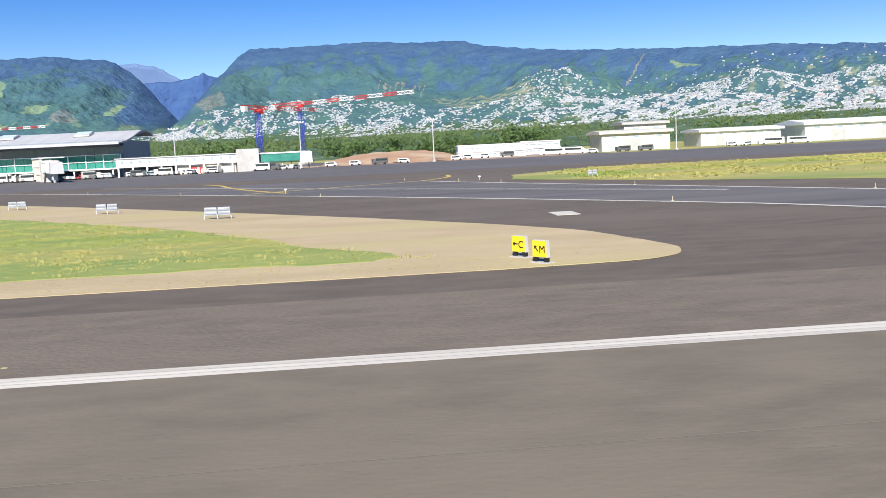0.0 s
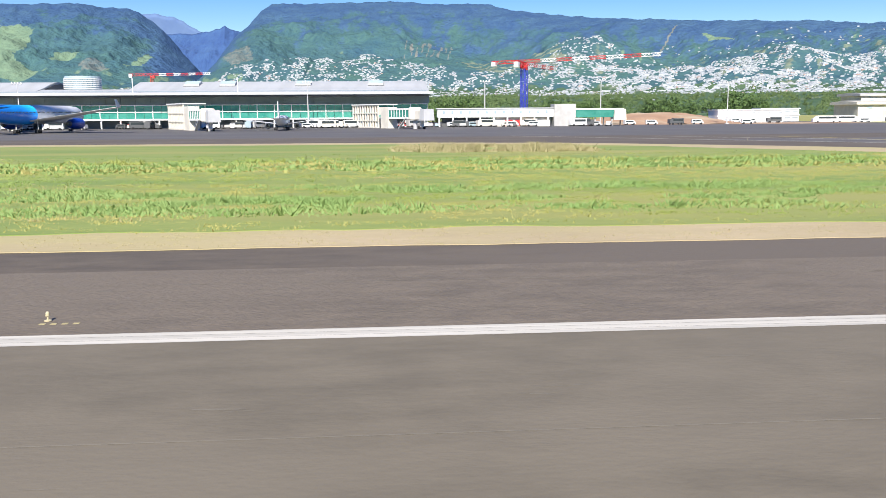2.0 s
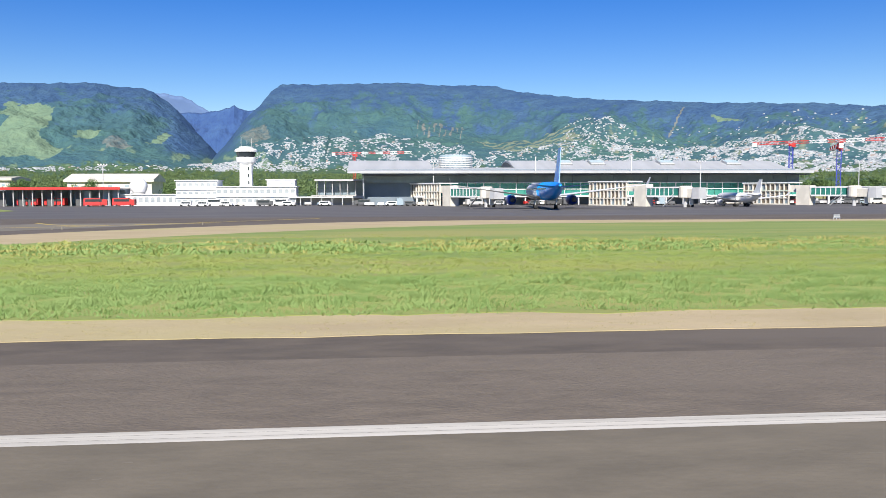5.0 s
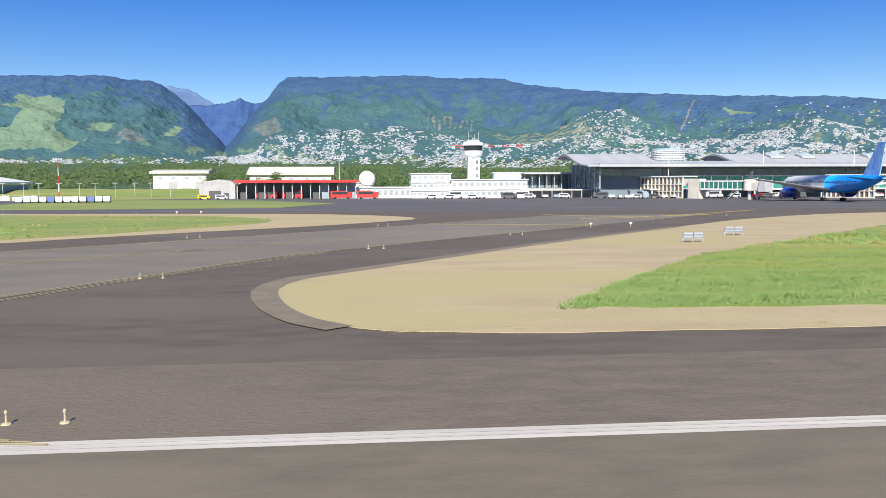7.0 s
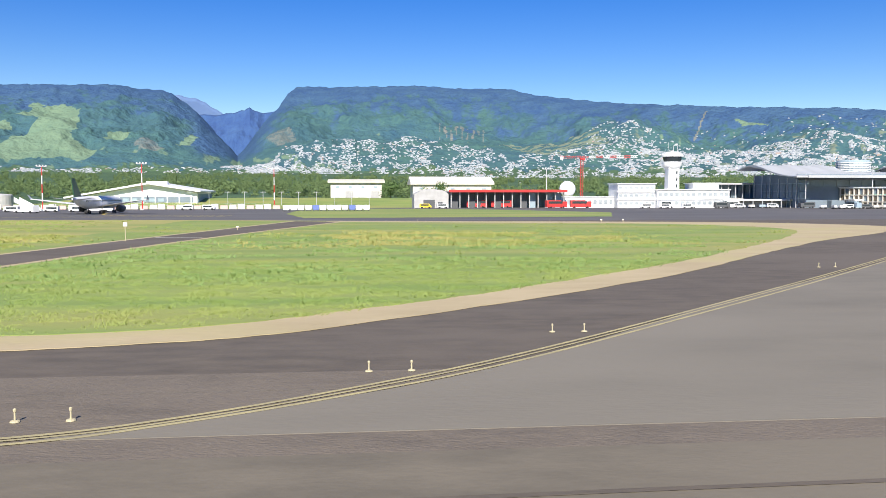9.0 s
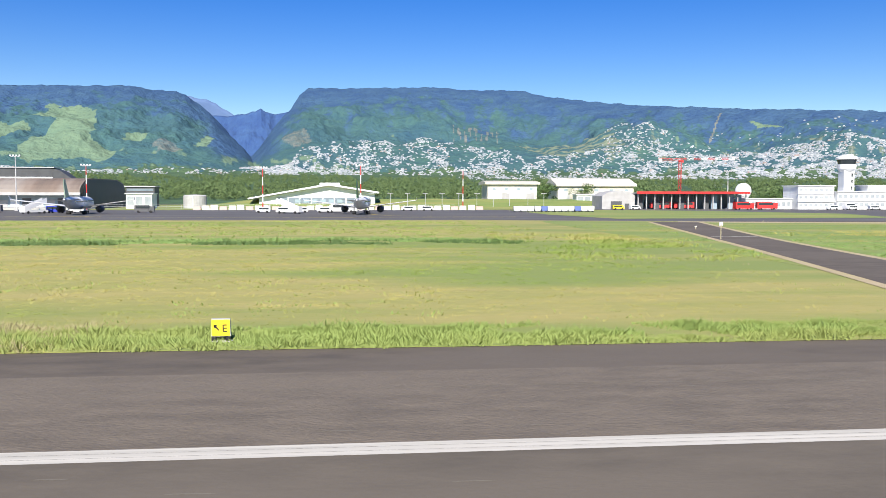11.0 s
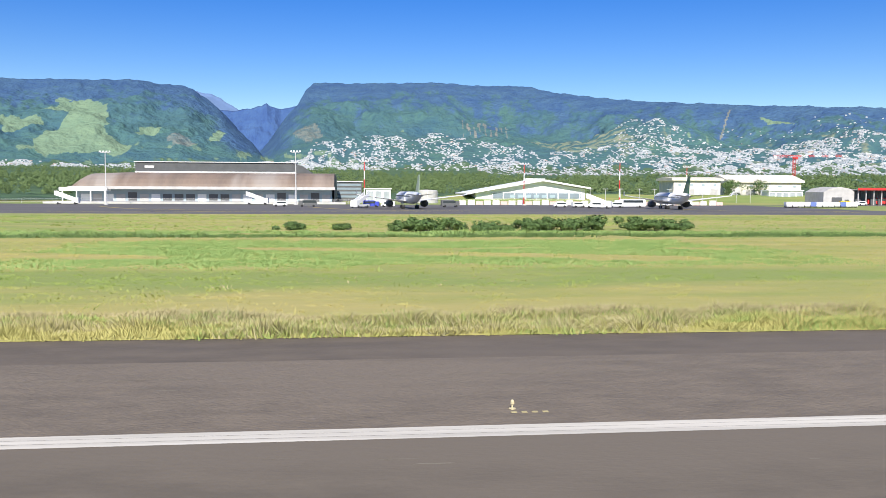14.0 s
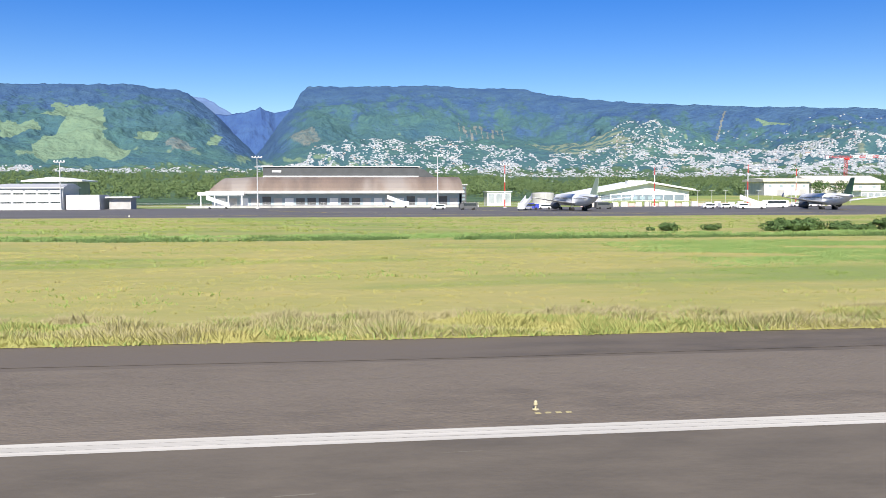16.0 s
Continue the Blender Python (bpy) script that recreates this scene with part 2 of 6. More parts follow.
earth = surf("bare_red_earth", (0.40, 0.25, 0.15), (0.32, 0.20, 0.12), 0.12, 0.95, fine=1.2, bump=0.6, c3=(0.42, 0.33, 0.22), scale3=0.05)
cream_metal = plain("yellowed_lamp_post", (0.48, 0.42, 0.26), 0.7)

# Building helpers: a Shape gathers the faces of one part, in metres of the plan.


class Shape:
    def __init__(self):
        self.v, self.f = [], []

    def add(self, verts, faces):
        o = len(self.v)
        self.v += [tuple(p) for p in verts]
        self.f += [tuple(i + o for i in q) for q in faces]
        return self

    def box(self, x0, x1, y0, y1, z0, z1, top=0.0):
        """A block; top draws its upper edges in by that many metres."""
        t = top
        return self.add([(x0, y0, z0), (x1, y0, z0), (x1, y1, z0), (x0, y1, z0), (x0 + t, y0 + t, z1), (x1 - t, y0 + t, z1), (x1 - t, y1 - t, z1), (x0 + t, y1 - t, z1)],
                        [(3, 2, 1, 0), (4, 5, 6, 7), (0, 1, 5, 4), (1, 2, 6, 5), (2, 3, 7, 6), (3, 0, 4, 7)])

    def rod(self, a, b, r, r2=None, n=8):
        a, b = Vector(a), Vector(b)
        d = (b - a).normalized()
        u = d.orthogonal().normalized()
        w = d.cross(u)
        r2 = r if r2 is None else r2
        ring = [(math.cos(2 * math.pi * i / n), math.sin(2 * math.pi * i / n)) for i in range(n)]
        vs = [a + (u * c + w * s) * r for c, s in ring] + [b + (u * c + w * s) * r2 for c, s in ring]
        return self.add(vs, [(i, (i + 1) % n, n + (i + 1) % n, n + i) for i in range(n)] + [tuple(range(n - 1, -1, -1)), tuple(range(n, 2 * n))])

    def lathe(self, x, y, rows, n=16):
        """A round solid about an upright axis, from rows of radius and height."""
        vs = [(x + r * math.cos(2 * math.pi * i / n), y + r * math.sin(2 * math.pi * i / n), z) for r, z in rows for i in range(n)]
        fs = [(k * n + i, k * n + (i + 1) % n, (k + 1) * n + (i + 1) % n, (k + 1) * n + i) for k in range(len(rows) - 1) for i in range(n)]
        return self.add(vs, fs + [tuple(range(n - 1, -1, -1)), tuple(range((len(rows) - 1) * n, len(rows) * n))])

    def extrude(self, profile, x0, x1):
        """A profile of (y, z) drawn out along x."""
        n = len(profile)
        return self.add([(x0, y, z) for y, z in profile] + [(x1, y, z) for y, z in profile],
                        [(i, (i + 1) % n, n + (i + 1) % n, n + i) for i in range(n)] + [tuple(range(n - 1, -1, -1)), tuple(range(n, 2 * n))])

    def gable(self, profile, y0, y1):
        """A profile of (x, z) drawn out along y."""
        n = len(profile)
        return self.add([(x, y0, z) for x, z in profile] + [(x, y1, z) for x, z in profile],
                        [(i, (i + 1) % n, n + (i + 1) % n, n + i) for i in range(n)] + [tuple(range(n - 1, -1, -1)), tuple(range(n, 2 * n))])

    def sheet(self, pts, z):
        """A flat sheet with small upright edges."""
        n = len(pts)
        return self.add([(x, y, z) for x, y in pts] + [(x, y, z - 0.03) for x, y in pts],
                        [tuple(range(n))] + [(i, n + i, n + (i + 1) % n, (i + 1) % n) for i in range(n)])

    def ribbon(self, pts, wide, z):
        """A painted line along a way."""
        side = []
        for i, p in enumerate(pts):
            a, b = Vector(pts[max(i - 1, 0)]), Vector(pts[min(i + 1, len(pts) - 1)])
            d = (b - a).normalized()
            side.append((Vector((-d.y, d.x)) * wide / 2, Vector(p)))
        return self.add([(*(p + o), z) for o, p in side] + [(*(p - o), z) for o, p in side],
                        [(i, i + 1, len(pts) + i + 1, len(pts) + i) for i in range(len(pts) - 1)])


def mesh_of(name, s, material, smooth=False):
    me = bpy.data.meshes.new(name)
    me.from_pydata([(x * K, y * K, z * K) for x, y, z in s.v], [], s.f)
    me.materials.append(material)
    if smooth:
        me.polygons.foreach_set("use_smooth", [True] * len(me.polygons))
    me.update()
    return me


def part(name, s, material, parent=None, label="", smooth=False):
    ob = new(name, mesh_of(name, s, material, smooth))
    ob.parent = parent
    return tagged(ob, label)


def thing(name, x, y, z=0.0, turn=0.0, label="", category="", group="", kind=""):
    ob = new(name)
    ob.empty_display_size = 0.2
    ob.matrix_world = pose(x * K, y * K, z * K, 0, 0, turn)
    return tagged(ob, label, category, group, kind)


def placed(x, y, z=0.0, turn=0.0):
    return pose(x * K, y * K, z * K, 0, 0, turn)


def setting(name, s, material, label="", smooth=False):
    return tagged(part(name, s, material, None, label, smooth), kind="structure")


def smooth_way(pts, steps=6):
    """Points along a soft curve through the given ones."""
    out = []
    for i in range(len(pts) - 1):
        p0, p1, p2, p3 = (Vector(pts[min(max(j, 0), len(pts) - 1)]) for j in (i - 1, i, i + 1, i + 2))
        for k in range(steps):
            t = k / steps
            out.append(tuple(0.5 * (2 * p1 + (p2 - p0) * t + (2 * p0 - 5 * p1 + 4 * p2 - p3) * t * t + (3 * p1 - p0 - 3 * p2 + p3) * t ** 3)))
    return out + [tuple(pts[-1])]


def ragged(pts, amount, step=3.0):
    """The outline of a verge: its sides cut into short steps and shaken."""
    out = []
    for i, p in enumerate(pts):
        a, b = Vector(p), Vector(pts[(i + 1) % len(pts)])
        n = max(1, min(160, int((b - a).length / step)))
        for k in range(n):
            q = a.lerp(b, k / n)
            w = noise.noise_vector(Vector((q.x * 0.21, q.y * 0.21, 3.0))) + 0.6 * noise.noise_vector(Vector((q.x * 0.9, q.y * 0.9, 7.0)))
            out.append((q.x + w.x * amount, q.y + w.y * amount))
    return out

# The ground, the pavements and their markings.
setting("ground", Shape().add([(-12000, -3000, -0.02), (12000, -3000, -0.02), (12000, 12000, -0.02), (-12000, 12000, -0.02)], [(0, 1, 2, 3)]), field_dry, "wide flat airfield ground with dried grass")
setting("runway", Shape().sheet([(-500, -45), (2000, -45), (2000, 21), (-500, 21)], 0.05), asphalt, "olive-grey weathered asphalt runway")
setting("runway_west", Shape().sheet([(-3000, -45), (-500, -45), (-500, 21), (-3000, 21)], 0.05), asphalt_west, "darker resurfaced stretch of the runway")
setting("runway_margin", Shape().sheet([(-3000, 21), (2000, 21), (2000, 31), (-3000, 31)], 0.05), asphalt_edge, "brownish patchy asphalt margin of the runway")
setting("runway_shoulder", Shape().sheet([(-3000, 31), (2000, 31), (2000, 36), (-3000, 36)], 0.05), asphalt_dark, "darker asphalt shoulder beside the runway")
setting("old_runway_strip", Shape().sheet(ragged([(-480, -6), (-411, -6), (-411.5, 21.7), (-466, 22.0)], 0.25), 0.066), brick_red, "reddish older asphalt patch on the runway")
setting("taxiway", Shape().sheet([(-560, 36), (500, 36), (500, 200), (-560, 200)], 0.04), asphalt_dark, "dark asphalt taxiway shoulders beside the islands")
setting("apron", Shape().sheet([(-1700, 200), (700, 200), (700, 352), (100, 352), (90, 520), (-300, 520), (-470, 372), (-520, 352), (-1700, 352)], 0.045), asphalt_apron, "dark asphalt apron before the airport buildings")
setting("taxiway_exit_west", Shape().sheet(smooth_way([(-493, 22.9), (-483, 28), (-475, 35), (-461, 50), (-435, 75), (-400, 113), (-376, 141), (-352, 168)], 4) + [(-320, 168)] + smooth_way([(-358, 124.5), (-395, 82), (-406, 63), (-413, 50), (-416.8, 39), (-414, 30), (-410, 25.7), (-402, 22.9)], 4), 0.062), asphalt_taxi, "light grey asphalt exit taxiway curving off the runway")
setting("taxiway_exit_east", Shape().sheet([(34, 54), (24, 69), (-6, 106), (-60, 168), (-12, 168), (7, 145), (44, 70), (62, 36.5), (44, 36.5)], 0.062), asphalt_apron, "light grey asphalt exit taxiway leaving the runway")

lines = thing("runway_edge_line", 0, 0, label="broad white painted line along the runway edge", category="line", kind="structure")
for a, b in ((-1500, -502.8), (-400.8, 900)):
    for y in (20.90, 21.24, 21.58):
        part("paint_stripe", Shape().ribbon([(a, y + 0.16), (b, y + 0.16)], 0.325, 0.057), paint_white, lines)
joints = thing("runway_joint", 0, 0, label="thin pale sealed joints along the asphalt", category="joint", kind="structure")
for y, w in ((14.2, 0.06), (28.2, 0.05), (8.1, 0.05)):
    part("joint_line", Shape().ribbon([(-1500 + 40 * i, y + 0.08 * math.sin(i * 1.7)) for i in range(60)], w * 0.7, 0.055), asphalt_taxi, joints)
seams = thing("runway_repair_strip", 0, 0, label="dark tar repair strips on the runway", category="repair strip", kind="structure")
for x0, x1, y, w in ((-530, -440, 17.6, 0.25), (-760, -690, 31.6, 0.3), (-60, -30, 26.5, 0.15)):
    part("tar_strip", Shape().ribbon([(x0 + (x1 - x0) * i / 12, y + 0.15 * math.sin(i)) for i in range(13)], w, 0.064), asphalt_dark, seams)

box = thing("painted_square", -644, 28.7, 0.052, 0, "small pale painted outline on the shoulder", "marking")
for x0, x1, y0, y1 in ((-0.5, 0.5, -0.6, -0.48), (-0.5, 0.5, 0.48, 0.6), (-0.5, -0.40, -0.48, 0.48), (0.40, 0.5, -0.48, 0.48)):
    part("side", Shape().box(x0, x1, y0, y1, 0, 0.008), paint_pale, box)

fleck = random.Random(8)
flecks = Shape()
for i in range(900):
    x, y = fleck.uniform(-800, 60), fleck.choice((fleck.uniform(5, 20), fleck.uniform(5, 20), fleck.uniform(23, 30)))
    if -510 < x < -395:
        continue
    a, b = fleck.uniform(0.1, 0.7), fleck.uniform(0.01, 0.035)
    w = fleck.uniform(-0.06, 0.06)
    flecks.add([(x - a, y - b, 0.054), (x + a, y - b + w, 0.054), (x + a * 0.7, y + b + w, 0.054), (x - a * 0.6, y + b, 0.054)], [(0, 1, 2, 3)])
tagged(part("asphalt_flecks", flecks, asphalt_taxi, None, "pale scuffs and flecks worn into the asphalt"), category="wear marks", kind="stuff")

marks = thing("taxiway_line", 0, 0, label="pale yellow painted taxiway lines", category="line", kind="structure")
edge_w = [(-502, 21.9), (-493.7, 23.2), (-489.6, 24.8), (-484.8, 27.9), (-478.2, 33.1), (-466.9, 44), (-441.9, 69.2), (-400, 113), (-376, 141)]
edge_w_inner = [(-502, 21.5), (-493.5, 22.6), (-489.5, 24.2), (-484.8, 27.0), (-478.4, 31.8), (-467.7, 42), (-444, 65.7), (-399.4, 112.2)]
edge_e = [(-400, 21.9), (-406.4, 22.9), (-410.8, 25.7), (-414.2, 29.7), (-416.3, 35.5), (-416.8, 39.1), (-416.5, 42.7), (-413.3, 50.3), (-406.4, 62.6), (-395.1, 81.9), (-358.1, 124.5)]
# inner_e, curve_b and straight_b are added ghost doubles of the lines beside them.
inner_e = [(-401, 22.3), (-406.1, 23.6), (-409.1, 25.4), (-412.2, 29.3), (-414.0, 33.2), (-415.1, 37.9), (-414.9, 41.7), (-413.5, 46.4), (-406.6, 60.5), (-395.0, 81.0)]
curve = [(-443.2, 14), (-443.9, 17.9), (-445.0, 21.1), (-445.9, 26), (-446.3, 32), (-445.8, 37.2), (-443.0, 46.4), (-436.5, 55.3), (-420.5, 73.7), (-384.5, 109.2), (-350, 143)]
curve_b = [(-441.5, 14), (-442.1, 17.7), (-443.3, 21), (-444.3, 26.9), (-444.6, 33.9), (-443.8, 40), (-441.5, 46.5), (-435.6, 54.9), (-419.6, 73.0), (-383.6, 108.4)]
straight = [(-474, 13.9), (-469.7, 18.8), (-465.6, 23.6), (-458.4, 31), (-448.3, 42.3), (-440.3, 51.3), (-398.1, 97.5)]
straight_b = [(-473, 13.4), (-468.6, 18.4), (-465.2, 22.1), (-458.4, 29.3), (-449.1, 39.9), (-441.8, 47.9), (-397.5, 96)]
for way, off, wide in ((edge_w, 0.0, 0.2), (edge_w, 0.35, 0.14), (edge_w_inner, 0.0, 0.2), (edge_e, 0, 0.14), (edge_e, 0.5, 0.12), (inner_e, 0, 0.12), (inner_e, 0.4, 0.10), (curve, 0, 0.16), (curve_b, 0, 0.16), (straight, 0, 0.14), (straight_b, 0, 0.14)):
    part("taxi_line", Shape().ribbon([(x + off, y - 0.55 * abs(off)) for x, y in smooth_way(way, 6)], wide, 0.072 + 0.008 * abs(off)), paint_pale, marks)
for way in ([(-60, 191), (-28.4, 155.5), (-7.2, 129.4), (16, 102), (34, 80)], [(-90, 201), (-82, 192), (-6, 106.5), (24.3, 68.7), (33.6, 53.8), (42, 37)], [(7, 144), (20, 116), (43.6, 69.9), (60, 37)]):
    part("taxi_edge_line", Shape().ribbon(smooth_way(way), 0.7, 0.068), paint_white, marks)
for way in ([(-19, 125), (-6, 134), (7, 143), (13, 155), (14, 168)], [(-36, 182), (-31, 172), (-27, 158), (-20, 138), (-12.5, 121.4)], [(-381, 134.5), (-367, 131), (-354, 130)], [(-354, 172), (-345, 160), (-335, 158), (-318, 168)], [(-352, 150), (-335, 158), (-300, 190)], [(-800, 238), (-650, 236), (-520, 240)], [(-760, 300), (-735, 262), (-700, 255)], [(-690, 300), (-672, 258), (-640, 250)], [(-565, 290), (-555, 256), (-520, 250)]):
    part("apron_guide_line", Shape().ribbon(smooth_way(way), 0.9, 0.068), paint_yellow, marks)

def rounded(pts, reach=5.0):
    """An outline with its corners cut three times over into soft bends."""
    for k in range(3):
        out = []
        for p, q in zip(pts, pts[1:] + pts[:1]):
            a, b = Vector(p), Vector(q)
            d = min(0.25, reach * 0.6 ** k / max((b - a).length, 0.01))
            out += [tuple(a.lerp(b, d)), tuple(b.lerp(a, d))]
        pts = out
    return pts


isle_1 = [(-390, 35.7), (-394.2, 41.2), (-396.2, 46.5), (-397.1, 53), (-395.4, 59.2), (-390, 65.5), (-369, 92.5), (-327, 141), (-300, 163), (-275, 172), (-192, 166), (-113, 161), (-85, 152), (-56, 130), (-43, 117), (-15, 85), (1.2, 65.6), (11.5, 52), (14.5, 42), (14, 37.2), (10, 35.7)]
lawn_1 = [(-381.5, 42.2), (-377.4, 49.4), (-372.5, 56.5), (-363, 71), (-355, 79.6), (-342, 91), (-333, 100), (-312.6, 121), (-290, 139), (-262, 153), (-192, 156), (-113, 152), (-80, 138), (-60, 113), (-40, 92.6), (-22, 74), (-10.7, 60), (-4, 48.5), (2.5, 41), (-6, 40.8), (-100, 40.9), (-250, 41.0)]
isle_2 = [(-533, 35.8), (-501, 35.8), (-494.5, 37.1), (-488.5, 38.9), (-482, 43.8), (-470.8, 53.5), (-457, 66.8), (-440.5, 87.5), (-418.4, 113), (-399, 130), (-386.7, 145), (-380, 155), (-384, 168), (-400, 182), (-428, 189), (-485, 198), (-500, 204), (-530, 208)]
lawn_2 = [(-528, 39.4), (-510, 39.7), (-500.5, 39.8), (-493.3, 41), (-485.4, 45.9), (-474.4, 55.7), (-460, 70.5), (-441.5, 92), (-418, 123), (-406, 143), (-408, 160), (-424, 176), (-485, 190), (-500, 198), (-524, 205)]
lawn_3 = [(-1700, 35.7), (-534, 35.7), (-504, 140), (-490, 200), (-540, 212), (-700, 213), (-800, 218), (-1700, 225)]
isle_4 = [(-498, 224), (-413, 231), (-399, 278), (-430, 330), (-470, 352), (-505, 352), (-506, 270)]
isle_5 = [(21, 130), (37, 103), (53, 85), (72, 66), (110, 50), (500, 50), (500, 182), (107, 173), (73, 170), (45, 172), (24, 149)]
setting("verge_middle", Shape().sheet(ragged(rounded(isle_1), 0.25), 0.09), dry_soil, "straw-coloured dry verge of a grass island")
setting("verge_rim", Shape().ribbon(smooth_way([(-392.6, 38.0), (-394.6, 40.7), (-396.4, 45.7), (-397.4, 52.6), (-396.2, 58), (-392.6, 63), (-369.6, 92.4), (-345, 120.4)]), 1.6, 0.098), olive_dust, "dusty olive rim round the dry verge")
setting("lawn_middle", Shape().sheet(ragged(rounded(lawn_1), 0.9, 2.0), 0.12), field_green, "green grass island between runway and taxiway")
setting("verge_west", Shape().sheet(ragged(rounded(isle_2), 0.25), 0.09), dry_soil, "straw-coloured dry verge of a grass island")
setting("lawn_west", Shape().sheet(ragged(rounded(lawn_2), 0.5, 2.0), 0.12), field_green, "yellow-green grass island beside the exit taxiway")
setting("field_west", Shape().sheet(ragged(lawn_3, 0.12, 4.0), 0.10), field_dry, "sun-dried mown grass field beside the runway")
setting("lawn_far", Shape().sheet(ragged(isle_4, 0.5), 0.09), field_green, "green grass patch on the apron edge")
setting("lawn_east", Shape().sheet(ragged(isle_5, 0.4), 0.09), field_dry, "dry grass island beyond the exit taxiway")
road_west = [(-541, 35.4), (-536, 39.5), (-532.2, 48), (-528.0, 64), (-521.3, 92), (-513.6, 127), (-498, 196)]
road_east = [(-523.5, 35.4), (-523.2, 46), (-520.8, 57), (-516.0, 77), (-505.8, 125), (-488, 192)]
setting("service_road", Shape().sheet(smooth_way(road_east) + smooth_way(road_west)[::-1], 0.15), asphalt_dark, "narrow dark asphalt service road across the grass")
setting("service_road_mouth", Shape().add([(-541.2, 35.42, 0.152), (-523.4, 35.42, 0.152), (-523.4, 33.6, 0.054), (-541.2, 33.6, 0.054)], [(0, 3, 2, 1)]), asphalt_dark, "asphalt ramp where the service road meets the runway")
for name, side in (("service_road_edge_east", road_east), ("service_road_edge_west", road_west)):
    setting(name, Shape().ribbon(smooth_way(side), 2.2, 0.135), dry_soil, "bare straw-coloured soil beside the service road")
setting("stop_bar", Shape().ribbon([(-513.2, 126), (-506.2, 125)], 0.6, 0.156), paint_white, "white painted stop bar across the service road")


ROAD = [(-543, 30), (-521.5, 30), (-521.5, 46), (-519, 57), (-514.4, 77), (-504.2, 125), (-486, 194), (-500, 197), (-515.4, 127), (-523.2, 92), (-530, 64), (-534.5, 48), (-538.5, 39.5)]



def inside(pts, x, y):
    """Which of the points (x, y) lie within an outline."""
    hit = np.zeros(len(x), bool)
    for (x0, y0), (x1, y1) in zip(pts, pts[1:] + pts[:1]):
        cut = (y0 > y) != (y1 > y)
        hit ^= cut & (x < (x1 - x0) * (y - y0) / (y1 - y0 + 1e-9) + x0)
    return hit


def blades(name, outline, x0, x1, y0, y1, count, tall, material, label, seed, spread=0.35, wide=0.05, gaps=0.0, grain=0.05):
    """Tufts of grass strewn over a stretch of ground, thinner where a slow noise is low."""
    rng = np.random.default_rng(seed)
    x, y = rng.uniform(x0, x1, count), rng.uniform(y0, y1, count)
    keep = inside(outline, x, y)
    if gaps:
        slow = np.array([noise.noise(Vector((a * grain, b * grain * 2.4, seed))) for a, b in zip(x, y)])
        keep &= slow > gaps - 0.5
    edge = np.minimum(np.minimum(x - x0, x1 - x) / 14, np.minimum(y - y0, y1 - y) / (0.25 * (y1 - y0)) + (0.6 if y1 - y0 < 8 else 0.0))
    keep &= (rng.random(count) < edge + 0.15) & ~inside(ROAD, x, y)
    x, y = x[keep], y[keep]
    n, per = len(x), 5
    ang = rng.uniform(0, 2 * math.pi, (n, per))
    lump = np.array([max(0.25, 0.85 + 1.3 * noise.noise(Vector((a * 0.42, b * 0.5, 31)))) for a, b in zip(x, y)])[:, None]
    h = lump * rng.uniform(0.45, 1.0, (n, 1)) * tall * rng.uniform(0.6, 1.0, (n, per))
    bx, by = x[:, None] + rng.normal(0, spread * 0.5, (n, per)), y[:, None] + rng.normal(0, spread * 0.4, (n, per))
    lean = h * rng.uniform(0.3, 1.5, (n, per))
    w = wide * rng.uniform(0.6, 1.4, (n, per))
    a = np.stack([bx - w, by, 0 * bx + 0.08], -1)
    b = np.stack([bx + w, by + w * 0.5, 0 * bx + 0.08], -1)
    c = np.stack([bx + lean * np.cos(ang), by + lean * np.sin(ang), 0.1 + h], -1)
    v = np.stack([a, b, c], 2).reshape(-1, 3) * K
    me = bpy.data.meshes.new(name)
    me.from_pydata(v.tolist(), [], np.arange(len(v)).reshape(-1, 3).tolist())
    me.materials.append(material)
    return tagged(new(name, me), label, "grass", kind="stuff")


blades("short_grass_blades", lawn_1, -150, 5, 40, 84, 44000, 0.16, blade_dry, "short mown grass on the island beside the runway", 31, 0.5, 0.035, 0.10)
blades("lush_grass_blades", lawn_1, -392, -148, 40.9, 60, 66000, 0.36, blade_lush, "tall lush green grass along the island", 1, 0.45, 0.03)
blades("grass_blades", lawn_1, -392, -148, 50, 84, 42000, 0.26, blade_green, "green grass blades on the island beside the runway", 49, 0.5, 0.04)
blades("grass_blades", lawn_1, -385, 0, 62, 118, 20000, 0.20, blade_green, "green grass blades on the island beside the runway", 2, 0.7, 0.06, 0.3)
blades("weed_blades", lawn_1, -385, -40, 82, 100, 16000, 0.45, blade_lush, "lumpy green weeds in a band across the island", 3, 1.1, 0.12, 0.42, 0.11)
blades("weed_blades", lawn_1, -385, -40, 80, 104, 9000, 0.50, blade_dry, "pale seeding weeds in a band across the island", 50, 1.0, 0.10, 0.45, 0.11)
blades("weed_blades", lawn_1, -120, -90, 118, 140, 4000, 0.9, blade_straw, "tall pale dry weeds at the back of the island", 51, 1.0, 0.10, 0.35, 0.08)
blades("lush_grass_blades", lawn_1, -150, -40, 46, 66, 14000, 0.42, blade_lush, "lush green weeds on the mown island", 41, 0.8, 0.06, 0.52, 0.09)
blades("weed_blades", lawn_1, -385, 0, 44, 112, 6000, 0.30, blade_straw, "dry weeds scattered over the island", 42, 0.8, 0.05, 0.62)
blades("weed_blades", lawn_2, -530, -400, 44, 180, 10000, 0.34, blade_green, "taller weeds scattered over the island", 43, 0.8, 0.06, 0.55, 0.09)
blades("weed_blades", lawn_3, -900, -530, 42, 120, 12000, 0.24, blade_green, "taller green weeds scattered over the field", 44, 0.8, 0.05, 0.60)
